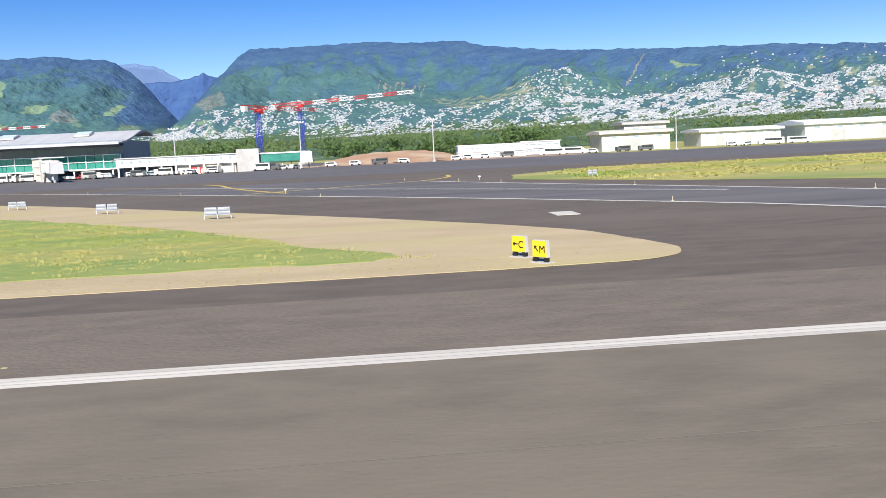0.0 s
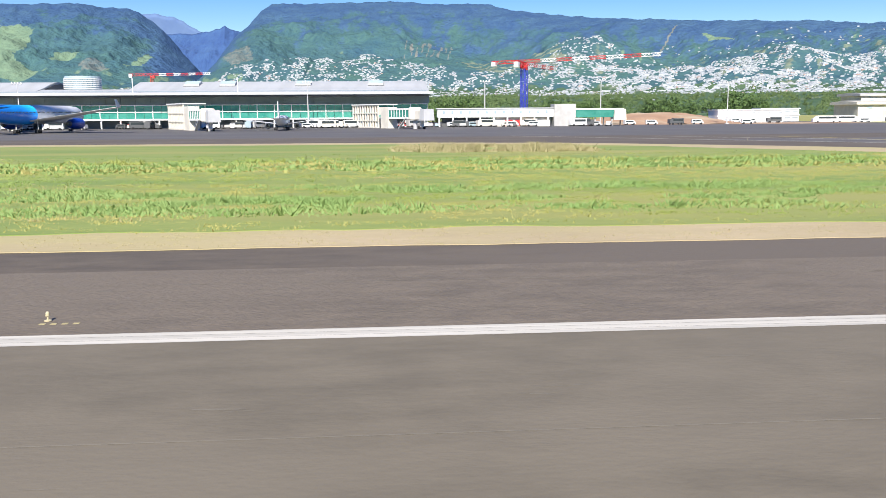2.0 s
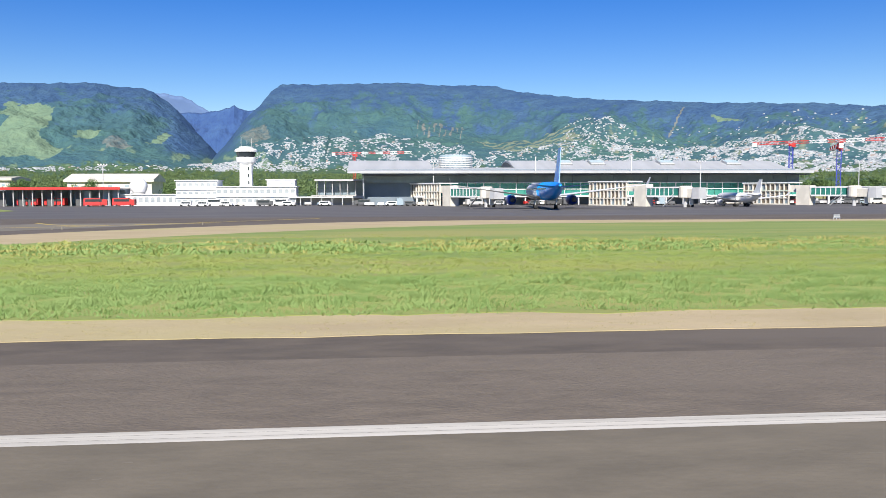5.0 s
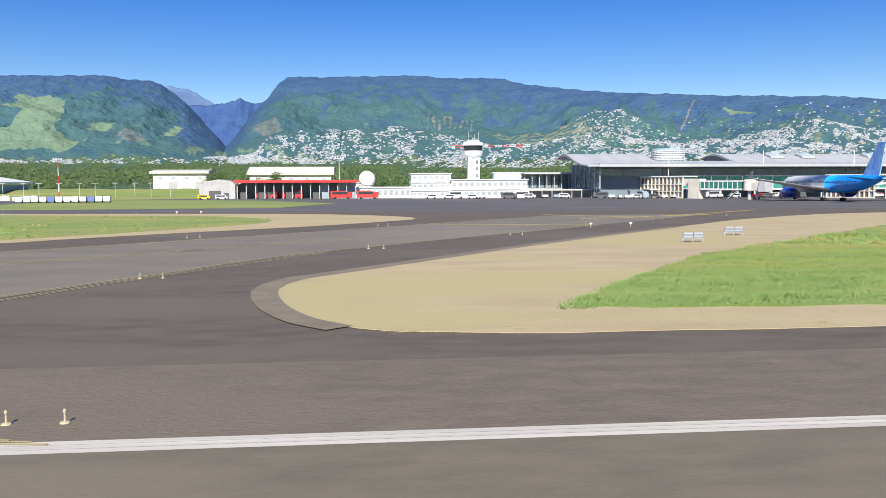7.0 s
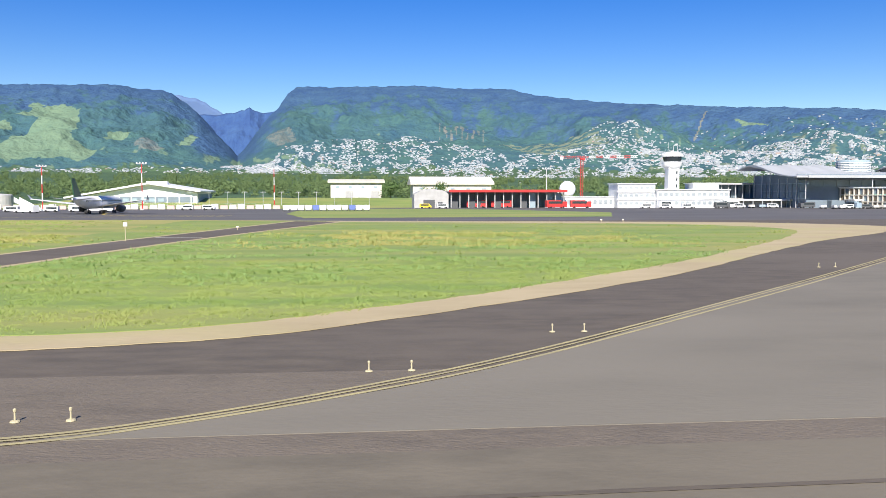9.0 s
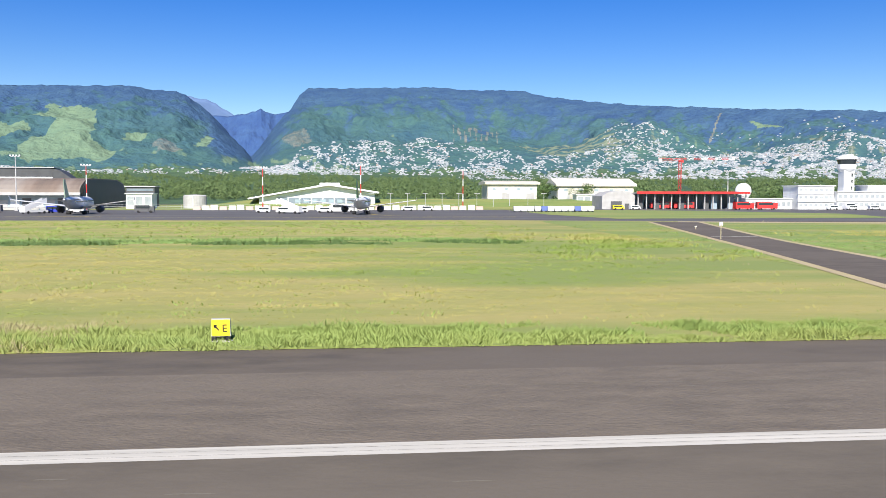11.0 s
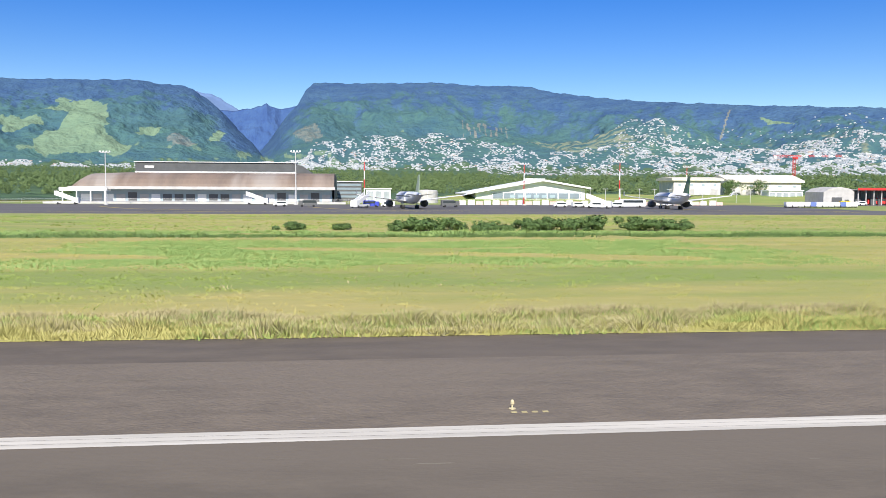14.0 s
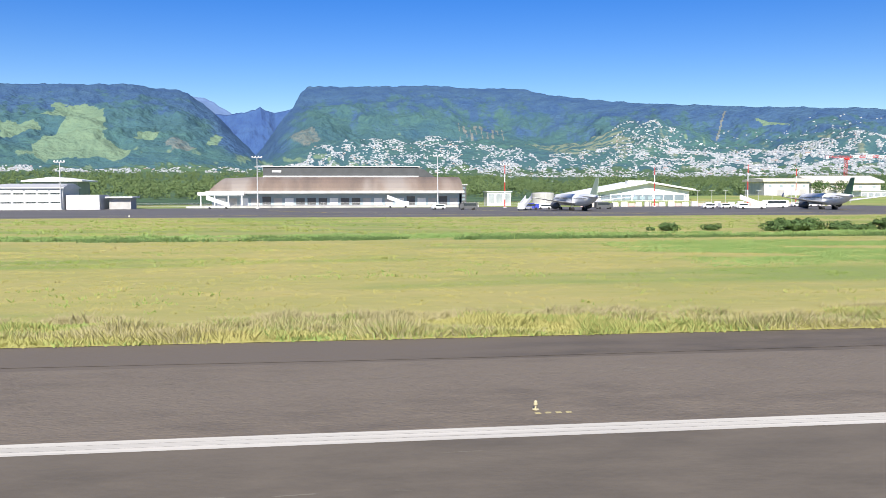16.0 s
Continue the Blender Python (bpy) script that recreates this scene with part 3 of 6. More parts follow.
blades("weed_blades", lawn_3, -900, -530, 42, 120, 8000, 0.2, blade_straw, "dry weeds scattered over the field", 45, 0.8, 0.04, 0.60)
blades("straw_blades", isle_1, -395, 12, 35.8, 41.5, 7000, 0.05, blade_straw, "short straw stubble on the dry verge", 4, 0.3, 0.02)
blades("grass_blades", lawn_2, -540, -440, 38, 84, 46000, 0.20, blade_green, "green grass blades beside the exit taxiway", 5, 0.5, 0.03)
blades("straw_blades", lawn_2, -500, -440, 100, 142, 4000, 0.55, blade_dry, "tall dry weeds on the grass island", 6, 1.0, 0.07, 0.46, 0.07)
blades("straw_blades", lawn_3, -548, -520, 80, 135, 3000, 0.5, blade_dry, "tall pale dry reeds beside the service road", 52, 1.0, 0.07, 0.48, 0.08)
blades("tall_grass_blades", lawn_3, -860, -580, 35.8, 42.5, 44000, 0.55, blade_straw, "tall straw-coloured grass along the runway edge", 7, 0.5, 0.03, 0.46, 0.10)
blades("tall_grass_blades", lawn_3, -860, -580, 35.7, 40.5, 44000, 0.42, blade_dry, "rough dry grass along the runway edge", 13, 0.4, 0.03, 0.15, 0.16)
blades("tall_grass_blades", lawn_3, -860, -535, 35.7, 41, 40000, 0.40, blade_green, "green weeds along the runway edge", 8, 0.45, 0.035, 0.36, 0.12)
blades("grass_blades", lawn_3, -860, -535, 39, 84, 38000, 0.12, blade_dry, "mown dry grass of the wide field", 9, 0.5, 0.03)
blades("grass_blades", lawn_3, -930, -535, 70, 110, 22000, 0.13, blade_dry, "mown dry grass of the wide field", 19, 0.6, 0.05)
blades("grass_blades", lawn_3, -1000, -535, 118, 212, 18000, 0.30, blade_green, "rough grass at the far side of the field", 20, 0.9, 0.10, 0.3)
blades("lush_grass_blades", lawn_3, -706, -630, 66, 104, 30000, 0.24, blade_lush, "lush bright green patch of weeds in the field", 10, 0.8, 0.055, 0.32, 0.05)
blades("lush_grass_blades", lawn_2, -528, -430, 60, 120, 9000, 0.36, blade_lush, "lush bright green weeds on the grass island", 47, 0.8, 0.07, 0.5, 0.06)
blades("lush_grass_blades", lawn_3, -900, -545, 109, 118, 14000, 0.50, leaf_dark, "deep green weeds along a ditch in the field", 11, 0.9, 0.08, 0.42, 0.07)
blades("grass_blades", lawn_3, -900, -545, 112, 124, 12000, 0.5, blade_lush, "green weeds behind the ditch", 53, 0.9, 0.10, 0.30, 0.05)
blades("straw_blades", isle_5, 30, 140, 105, 172, 9000, 0.32, blade_dry, "tall dry grass on the far island", 12, 0.9, 0.14, 0.4)


# Mountains, town and woods, laid out by bearing from one place on the runway.
HUB = (-484.0, 0.0, 6.4)


def along(rows, a):
    for p, q in zip(rows, rows[1:]):
        if p[0] <= a <= q[0]:
            t = (a - p[0]) / (q[0] - p[0])
            return [u + (w - u) * t for u, w in zip(p[1:], q[1:])]
    return list(rows[0][1:] if a < rows[0][0] else rows[-1][1:])


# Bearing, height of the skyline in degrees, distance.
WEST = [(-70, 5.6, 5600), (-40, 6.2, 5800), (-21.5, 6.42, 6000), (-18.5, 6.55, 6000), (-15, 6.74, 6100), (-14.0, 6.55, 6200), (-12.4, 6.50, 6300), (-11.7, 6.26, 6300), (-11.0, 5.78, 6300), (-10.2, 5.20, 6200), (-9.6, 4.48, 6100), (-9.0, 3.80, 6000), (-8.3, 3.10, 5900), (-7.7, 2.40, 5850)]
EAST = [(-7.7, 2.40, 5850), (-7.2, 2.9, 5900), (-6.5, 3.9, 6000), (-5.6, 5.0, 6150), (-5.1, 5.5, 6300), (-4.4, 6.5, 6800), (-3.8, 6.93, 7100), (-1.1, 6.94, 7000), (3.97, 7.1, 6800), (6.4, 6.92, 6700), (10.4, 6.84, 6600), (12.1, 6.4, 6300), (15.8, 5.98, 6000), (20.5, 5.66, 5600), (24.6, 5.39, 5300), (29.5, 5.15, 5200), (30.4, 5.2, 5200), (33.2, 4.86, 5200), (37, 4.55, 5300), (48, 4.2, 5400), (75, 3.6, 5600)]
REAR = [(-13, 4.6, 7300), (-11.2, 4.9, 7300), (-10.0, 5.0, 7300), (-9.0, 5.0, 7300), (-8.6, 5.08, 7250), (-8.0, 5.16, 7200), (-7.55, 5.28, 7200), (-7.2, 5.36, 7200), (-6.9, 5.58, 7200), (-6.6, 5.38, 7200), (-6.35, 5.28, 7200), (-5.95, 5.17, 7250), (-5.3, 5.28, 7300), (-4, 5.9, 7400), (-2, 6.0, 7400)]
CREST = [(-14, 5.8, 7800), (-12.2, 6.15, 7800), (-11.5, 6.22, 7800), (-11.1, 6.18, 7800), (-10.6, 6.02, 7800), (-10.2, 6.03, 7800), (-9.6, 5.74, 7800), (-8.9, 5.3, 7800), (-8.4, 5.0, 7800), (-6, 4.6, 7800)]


# How far the land lies at a height in degrees: the plain, then the steep flank.
PLAIN = [(-0.62, 560), (0.0, 800), (0.6, 1500), (1.0, 2600), (1.3, 3900)]


def slope(rows, a, s):
    """A place on the land at bearing a, at share s of the way up to the skyline."""
    top, far = along(rows, a)
    el = -0.62 + (top + 0.62) * s
    if rows is REAR or rows is CREST:
        r = (0.80 + 0.20 * s) * far if rows is REAR else far
    elif el < 1.3:
        r = along(PLAIN, el)[0] * (1 + 0.9 * min(1.0, max(0.0, (a - 26) / 14)) * min(1.0, (1.3 - el) / 0.9))
    else:
        r = 3900 + (far - 3900) * ((el - 1.3) / (top - 1.3)) ** 1.1
    b = radians(a)
    x, y, z = HUB[0] + r * math.sin(b), HUB[1] + r * math.cos(b), HUB[2] + r * math.tan(radians(el))
    if el > 1.2:
        spurs = noise.ridged_multi_fractal(Vector((x / 1000, y / 1500, 3.1)), 0.85, 2.15, 6, 1.0, 2.0) - 1.05
        lumps = noise.fractal(Vector((x / 150, y / 170, 7.7)), 0.9, 2.2, 4)
        high = min(1.0, (el - 1.2) / (1.6 if a < 0 else 3.0)) * min(1.0, (1 - s) * 3.0 + 0.10)
        if rows is REAR:
            high *= 0.9
        elif rows is CREST:
            high *= 0.5
        else:
            high *= min(1.0, abs(a + 7.7) / 5 + 0.30)
        z += high * (105 * spurs + 24 * lumps)
        z += noise.fractal(Vector((x / 60, y / 200, 1.2)), 0.8, 2.2, 3) * 7 * min(1.0, s * 1.5)
    return (x, y, z), el


def land(name, rows, a0, a1, na, ns, label, material, s0=0.0):
    s = Shape()
    spots = []
    for i in range(na + 1):
        a = a0 + (a1 - a0) * i / na
        for j in range(ns + 1):
            p, el = slope(rows, a, s0 + (1 - s0) * j / ns)
            s.v.append(p)
            spots.append((a, el, along(rows, a)[0]))
    for i in range(na):
        for j in range(ns):
            k = i * (ns + 1) + j
            s.f.append((k, k + ns + 1, k + ns + 2, k + 1))
    # A back slope falls away behind the skyline.
    base = len(s.v)
    for i in range(na + 1):
        x, y, z = s.v[i * (ns + 1) + ns]
        s.v.append((x, y + 260, z - 320))
        spots.append(spots[i * (ns + 1) + ns])
    for i in range(na):
        k = i * (ns + 1) + ns
        s.f.append((k, k + ns + 1, base + i + 1, base + i))
    return setting(name, s, material, label, smooth=True), spots


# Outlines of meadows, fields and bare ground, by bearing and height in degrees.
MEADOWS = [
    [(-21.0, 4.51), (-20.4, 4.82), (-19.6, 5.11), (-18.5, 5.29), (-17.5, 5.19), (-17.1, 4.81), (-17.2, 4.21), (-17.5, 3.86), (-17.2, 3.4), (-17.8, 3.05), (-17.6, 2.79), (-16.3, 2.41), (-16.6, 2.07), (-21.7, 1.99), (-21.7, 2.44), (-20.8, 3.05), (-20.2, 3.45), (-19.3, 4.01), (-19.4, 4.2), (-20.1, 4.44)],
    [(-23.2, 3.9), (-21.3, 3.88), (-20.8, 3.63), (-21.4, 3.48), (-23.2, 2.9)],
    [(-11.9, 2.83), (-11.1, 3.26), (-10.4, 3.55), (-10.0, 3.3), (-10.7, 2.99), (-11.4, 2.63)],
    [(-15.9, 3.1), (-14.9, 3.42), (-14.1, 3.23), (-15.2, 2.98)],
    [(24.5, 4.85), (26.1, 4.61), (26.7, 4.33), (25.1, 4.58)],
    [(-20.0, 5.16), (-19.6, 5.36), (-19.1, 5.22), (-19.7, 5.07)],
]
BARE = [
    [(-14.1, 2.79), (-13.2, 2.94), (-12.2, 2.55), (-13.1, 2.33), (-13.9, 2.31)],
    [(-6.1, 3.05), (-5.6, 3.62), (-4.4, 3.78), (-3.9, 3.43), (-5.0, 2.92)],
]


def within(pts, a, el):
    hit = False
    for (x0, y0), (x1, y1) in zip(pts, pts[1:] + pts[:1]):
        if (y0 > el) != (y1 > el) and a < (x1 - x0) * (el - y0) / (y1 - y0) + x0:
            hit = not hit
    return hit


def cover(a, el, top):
    """Shares of meadow, terraced fields, bare ground, haze-blue high forest and foothill scrub at a place."""
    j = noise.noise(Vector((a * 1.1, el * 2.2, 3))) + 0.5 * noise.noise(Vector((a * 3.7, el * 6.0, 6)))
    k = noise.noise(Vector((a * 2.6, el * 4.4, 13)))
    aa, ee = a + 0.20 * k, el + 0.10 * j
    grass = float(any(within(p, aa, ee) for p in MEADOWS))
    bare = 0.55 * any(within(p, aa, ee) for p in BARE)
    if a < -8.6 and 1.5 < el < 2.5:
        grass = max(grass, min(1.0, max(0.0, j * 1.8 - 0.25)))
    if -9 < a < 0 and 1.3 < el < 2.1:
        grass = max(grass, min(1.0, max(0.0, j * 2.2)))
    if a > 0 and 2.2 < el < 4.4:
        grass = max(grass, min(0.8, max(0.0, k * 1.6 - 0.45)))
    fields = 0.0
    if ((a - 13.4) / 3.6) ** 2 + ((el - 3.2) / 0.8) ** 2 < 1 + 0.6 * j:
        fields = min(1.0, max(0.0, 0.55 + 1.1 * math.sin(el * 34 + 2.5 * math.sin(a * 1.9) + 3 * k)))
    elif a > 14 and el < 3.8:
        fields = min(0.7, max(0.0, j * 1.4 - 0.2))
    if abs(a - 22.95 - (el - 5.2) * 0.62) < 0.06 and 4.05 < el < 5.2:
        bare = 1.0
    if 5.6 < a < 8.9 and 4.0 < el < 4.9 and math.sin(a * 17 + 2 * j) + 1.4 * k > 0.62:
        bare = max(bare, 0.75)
    # The painted haze tint grows with height and also covers the gorge flanks.
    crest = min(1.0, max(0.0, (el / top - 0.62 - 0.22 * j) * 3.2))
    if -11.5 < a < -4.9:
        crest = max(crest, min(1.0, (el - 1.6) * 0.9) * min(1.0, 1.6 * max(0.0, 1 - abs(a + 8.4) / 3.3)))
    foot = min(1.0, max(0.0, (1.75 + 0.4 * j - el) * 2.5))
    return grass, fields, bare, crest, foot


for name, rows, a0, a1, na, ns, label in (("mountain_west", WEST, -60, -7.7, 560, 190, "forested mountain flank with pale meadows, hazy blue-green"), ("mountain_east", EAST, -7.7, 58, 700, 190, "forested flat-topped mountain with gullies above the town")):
    ob, spots = land(name, rows, a0, a1, na, ns, label, hazy_mountain_cover)
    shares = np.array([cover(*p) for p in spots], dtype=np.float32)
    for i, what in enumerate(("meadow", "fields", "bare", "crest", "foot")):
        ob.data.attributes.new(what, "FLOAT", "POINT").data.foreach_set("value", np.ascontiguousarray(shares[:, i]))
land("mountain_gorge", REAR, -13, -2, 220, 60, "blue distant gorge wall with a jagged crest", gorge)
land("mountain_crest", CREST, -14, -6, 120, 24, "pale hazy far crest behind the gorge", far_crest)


def roof_box(rng, x, y, z, w, d, h, lift, turn):
    c, s = math.cos(turn), math.sin(turn)
    base = [(-w, -d), (w, -d), (w, d), (-w, d)]
    pts = [(x + px * c - py * s, y + px * s + py * c) for px, py in base]
    r0, r1 = (x - w * 0.8 * c, y - w * 0.8 * s), (x + w * 0.8 * c, y + w * 0.8 * s)
    v = [(*p, z - 9) for p in pts] + [(*p, z + h) for p in pts] + [(*r0, z + h + lift), (*r1, z + h + lift)]
    return v, [(0, 1, 5, 4), (1, 2, 6, 5), (2, 3, 7, 6), (3, 0, 4, 7), (4, 5, 9, 8), (6, 7, 8, 9), (5, 6, 9), (7, 4, 8)]


# Town: how high the houses climb at each bearing, and how dense they stand.
CLIMB = [(-40, 1.5, 0.10), (-26, 1.6, 0.35), (-20, 1.5, 0.12), (-9, 1.55, 0.05), (-8.5, 1.7, 0.5), (-5.6, 1.75, 0.5), (-4.6, 2.5, 0.7), (-1.1, 3.0, 0.62), (2.6, 3.7, 0.55), (5, 3.4, 0.6), (8, 2.7, 0.65), (10.5, 2.2, 0.5), (12.5, 2.4, 0.35), (15.2, 2.8, 0.4), (15.9, 4.5, 0.75), (16.8, 4.65, 0.9), (18.5, 4.1, 0.9), (20.3, 3.5, 1.0), (22, 3.3, 1.2), (24.7, 3.3, 1.4), (33, 3.1, 1.5), (58, 2.8, 1.2)]
rng = random.Random(5)
walls, reds, greys = Shape(), Shape(), Shape()
count = 0
while count < 74000:
    a = rng.uniform(-40, 50)
    high, dense = along(CLIMB, a)
    rows = WEST if a < -7.7 else EAST
    low = 1.25 if a < 6 else 1.0
    el = low + (high - low) * rng.random() ** 1.15
    if a > -12 and rng.random() < 0.008:
        el = rng.uniform(0.55, 1.2)
    if a > 22 and rng.random() < 0.012:
        el = rng.uniform(3.2, 4.5)
    clump = noise.noise(Vector((a * 0.8, el * 2.4, 11))) + 0.8 * noise.noise(Vector((a * 2.4, el * 5.0, 12)))
    count += 1
    if rng.random() > dense * min(1.0, max(0.03, 0.36 + 1.7 * clump)):
        continue
    top = along(rows, a)[0]
    s = (el + 0.62) / (top + 0.62)
    (x, y, z), _ = slope(rows, a, s)
    r = math.hypot(x - HUB[0], y - HUB[1])
    grow = r / 2700
    w, d, h = rng.uniform(1.2, 3.6) * grow, rng.uniform(1.3, 2.4) * grow, rng.uniform(0.8, 2.0) * grow
    if a > 17 and el < 2.6 and rng.random() < 0.16:
        w, h = w * rng.uniform(1.5, 2.6), h * rng.uniform(1.2, 2.2)
    turn = rng.uniform(-0.5, 0.5)
    v, f = roof_box(rng, x, y, z, w, d, h, 0.7 * grow, turn)
    kind = rng.random()
    (walls if kind < 0.72 else reds if kind < 0.76 else greys).add(v, f)
for name, s, m, label in (("town_houses", walls, house_wall, "dense white hillside town houses below the mountains"), ("town_houses", reds, house_red, "reddish-roofed houses among the hillside town"), ("town_houses", greys, house_grey, "grey-roofed houses among the hillside town")):
    tagged(part(name, s, m, None, label), category="town", kind="stuff")


def clump_mesh(seed, lumps, wide, tall, leaves, fine=1.0):
    """A crown of many small leaf faces on uneven lumps, as arrays of corners."""
    g = np.random.default_rng(seed)
    c = g.normal(0, 1, (lumps, 3)) * [wide * 0.45, wide * 0.45, tall * 0.22] + [0, 0, tall * 0.62]
    rad = g.uniform(0.28, 0.5, lumps) * wide
    pick = g.integers(0, lumps, leaves)
    d = g.normal(0, 1, (leaves, 3))
    d /= np.linalg.norm(d, axis=1, keepdims=True)
    p = c[pick] + d * (rad[pick] * g.uniform(0.75, 1.1, leaves))[:, None] * [1, 1, 0.8]
    p[:, 2] = np.maximum(p[:, 2], tall * 0.06)
    size = fine * wide * g.uniform(0.07, 0.15, leaves)
    u = np.cross(d, g.normal(0, 1, (leaves, 3)))
    u /= np.linalg.norm(u, axis=1, keepdims=True)
    w = np.cross(d, u) + 0.5 * d * g.normal(0, 1, (leaves, 1))
    return np.stack([p - u * size[:, None], p + u * size[:, None] * 0.6 - w * size[:, None] * 0.7, p + u * size[:, None] * 0.6 + w * size[:, None] * 0.9], 1)


CROWNS = [clump_mesh(20 + i, 7, 5.0, 8.5, 120, 1.25) for i in range(6)]
g = np.random.default_rng(3)
tri = []
planted = 0
while planted < 6500:
    a = g.uniform(-46, 48)
    rows = WEST if a < -7.7 else EAST
    top = along(rows, a)[0]
    limit = 1.12 if a < -2 else 0.95 if a < 8 else 0.86
    el = -0.42 + (limit + 0.42) * g.random() ** 0.75
    planted += 1
    if noise.noise(Vector((a * 0.8, el * 2.0, 21))) < -0.30 - (0.0 if a < 5 else -0.22):
        continue
    (x, y, z), _ = slope(rows, a, (el + 0.62) / (top + 0.62))
    if y < 545 and x > -480:
        continue
    c, s = math.cos(a * 90), math.sin(a * 90)
    size = g.uniform(0.5, 1.0) * (0.8 + math.hypot(x - HUB[0], y) / 2600)
    t = CROWNS[planted % 6] * size
    tri.append(np.stack([t[..., 0] * c - t[..., 1] * s + x, t[..., 0] * s + t[..., 1] * c + y, t[..., 2] + z - 1.0], -1))
v = (np.concatenate(tri).reshape(-1, 3) * K)
me = bpy.data.meshes.new("woods")
me.from_pydata(v.tolist(), [], np.arange(len(v)).reshape(-1, 3).tolist())
me.materials.append(wood_leaf)
tagged(new("woods", me), "dense dark green coastal woods behind the airport", "woods", kind="stuff")

# Airport buildings.


def terminal():
    t = thing("terminal_building", -196, 370, label="long glazed terminal under a curved pale metal roof", category="terminal")
    x0, x1 = -95.0, 95.0

    def roof(a, b, name="roof"):
        prof = [(-24, 13.9), (-17, 14.1), (-9, 15.0), (0, 16.6), (8, 18.4), (14, 19.5), (20, 19.8), (27, 19.2), (33, 17.8), (33, 17.3), (27, 18.6), (20, 19.1), (8, 17.6), (-9, 14.2), (-24, 13.2)]
        return part(name, Shape().extrude(prof, a, b), roof_metal, t, "curved pale grey sheet metal roof")

    roof(-101, -65)
    r = roof(-29, 95)
    # A dark fill stands for the shade inside each open roof arch.
    for x in (-65.0, -29.3):
        part("roof_arch_shade", Shape().extrude([(-2, 15.4), (0, 15.9), (8, 17.5), (14, 18.6), (20, 19.0), (27, 18.5), (30, 15.4)], x, x + 0.3), dark_steel, t, "dark fill painting the shade under the roof arch")
    low = [(-24, 13.9), (-17, 14.1), (-9, 15.0), (-2, 15.9), (4, 16.2), (30, 16.2), (30, 15.4), (4, 15.4), (-9, 14.2), (-24, 13.2)]
    part("low_roof", Shape().extrude(low, -65, -29), roof_metal, t)
    part("fascia", Shape().box(-96, 96, -24.6, -23.6, 13.1, 14.1), roof_metal, t, "thin grey roof edge")
    # The soffit's dark colour carries the shade beneath the eave.
    part("soffit", Shape().box(-95, 95, -23.6, -14, 12.4, 12.9), dark_steel, t, "soffit coloured dark as shade under the roof edge")
    for x in (-5, 10, 42, 73):
        s = part("skylight", Shape().extrude([(3, 17.0), (3, 18.2), (9, 19.7), (10.5, 18.8)], x - 3.2, x + 3.2), roof_metal, t, "raised louvred roof skylight")
        part("frame", Shape().box(x - 3.4, x + 3.4, 2.75, 2.98, 17.1, 17.5), dark_steel, s)
        for k in range(4):
            part("louvre", Shape().box(x - 3, x + 3, 4 + 1.3 * k, 4.5 + 1.3 * k, 18.45 + 0.325 * k, 18.75 + 0.325 * k), blue_grey, s)
    s = part("plant_tower", Shape().lathe(-53, 13, [(7.4, 15.5), (7.4, 21.5), (7.1, 22.0)], 24), blue_grey, t, "round louvred plant room on the roof")
    for k in range(6):
        part("louvre", Shape().lathe(-53, 13, [(7.75, 16.6 + 0.8 * k), (7.75, 17.0 + 0.8 * k)], 24), white, s)
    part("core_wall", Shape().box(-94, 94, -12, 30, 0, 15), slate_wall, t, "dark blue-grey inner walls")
    # Smoked band above, green curtain wall below, each pane on its own.
    for i in range(32):
        a, b = x0 + 190 * i / 32, x0 + 190 * (i + 1) / 32
        part("band_pane", Shape().box(a + 0.08, b - 0.08, -14.2, -14.0, 9.4, 12.5), glass_band, t)
    for i in range(48):
        a, b = -72 + 166 * i / 48, -72 + 166 * (i + 1) / 48
        for k in range(2):
            part("green_pane", Shape().box(a + 0.07, b - 0.07, -16.2, -16.05, 3.9 + 2.7 * k, 6.5 + 2.7 * k), glass_green, t)
    for i in range(25):
        x = -72 + 166 * i / 24
        part("mullion", Shape().box(x - 0.12, x + 0.12, -16.6, -16.0, 3.7, 9.4), white, t)
    for z in (3.75, 6.55, 9.25):
        part("transom", Shape().box(-72, 94, -16.7, -16.0, z - 0.12, z + 0.12), white, t)
    part("canopy", Shape().box(-74, 95, -23, -15, 3.3, 3.8), white, t, "flat white ground-floor canopy")
    for i in range(23):
        part("column", Shape().box(-73 + 7.5 * i, -72.5 + 7.5 * i, -22.6, -22.1, 0, 3.3), white, t)
    # This wall's slate colour stands in for the shade of the open ground level.
    part("ground_floor", Shape().box(-80, 94, -15.5, -12, 0, 3.3), slate_wall, t, "ground floor wall coloured dark as if in shade")
    for i in range(7):
        part("end_column", Shape().rod((-94.6, -20 + 8 * i, 0), (-94.6, -20 + 8 * i, 13.2 + (2.6 if i > 3 else 0)), 0.22), grey_metal, t)
    for z in (4, 10.8):
        part("end_rail", Shape().box(-95, -94.4, -22, 28, z - 0.1, z + 0.1), blue_grey, t)
    for i in range(7):
        for k in range(3):
            part("end_pane", Shape().box(-94.3, -94.15, -19.6 + 6 * i, -14.6 + 6 * i, 0.8 + 3.4 * k, 3.7 + 3.4 * k), glass_band, t)
    part("roof_mast", Shape().rod((-23, -20, 13), (-23, -20, 20), 0.2), white, t)
    part("roof_mast", Shape().rod((18, -20, 13), (18, -20, 20), 0.2), white, t)


terminal()


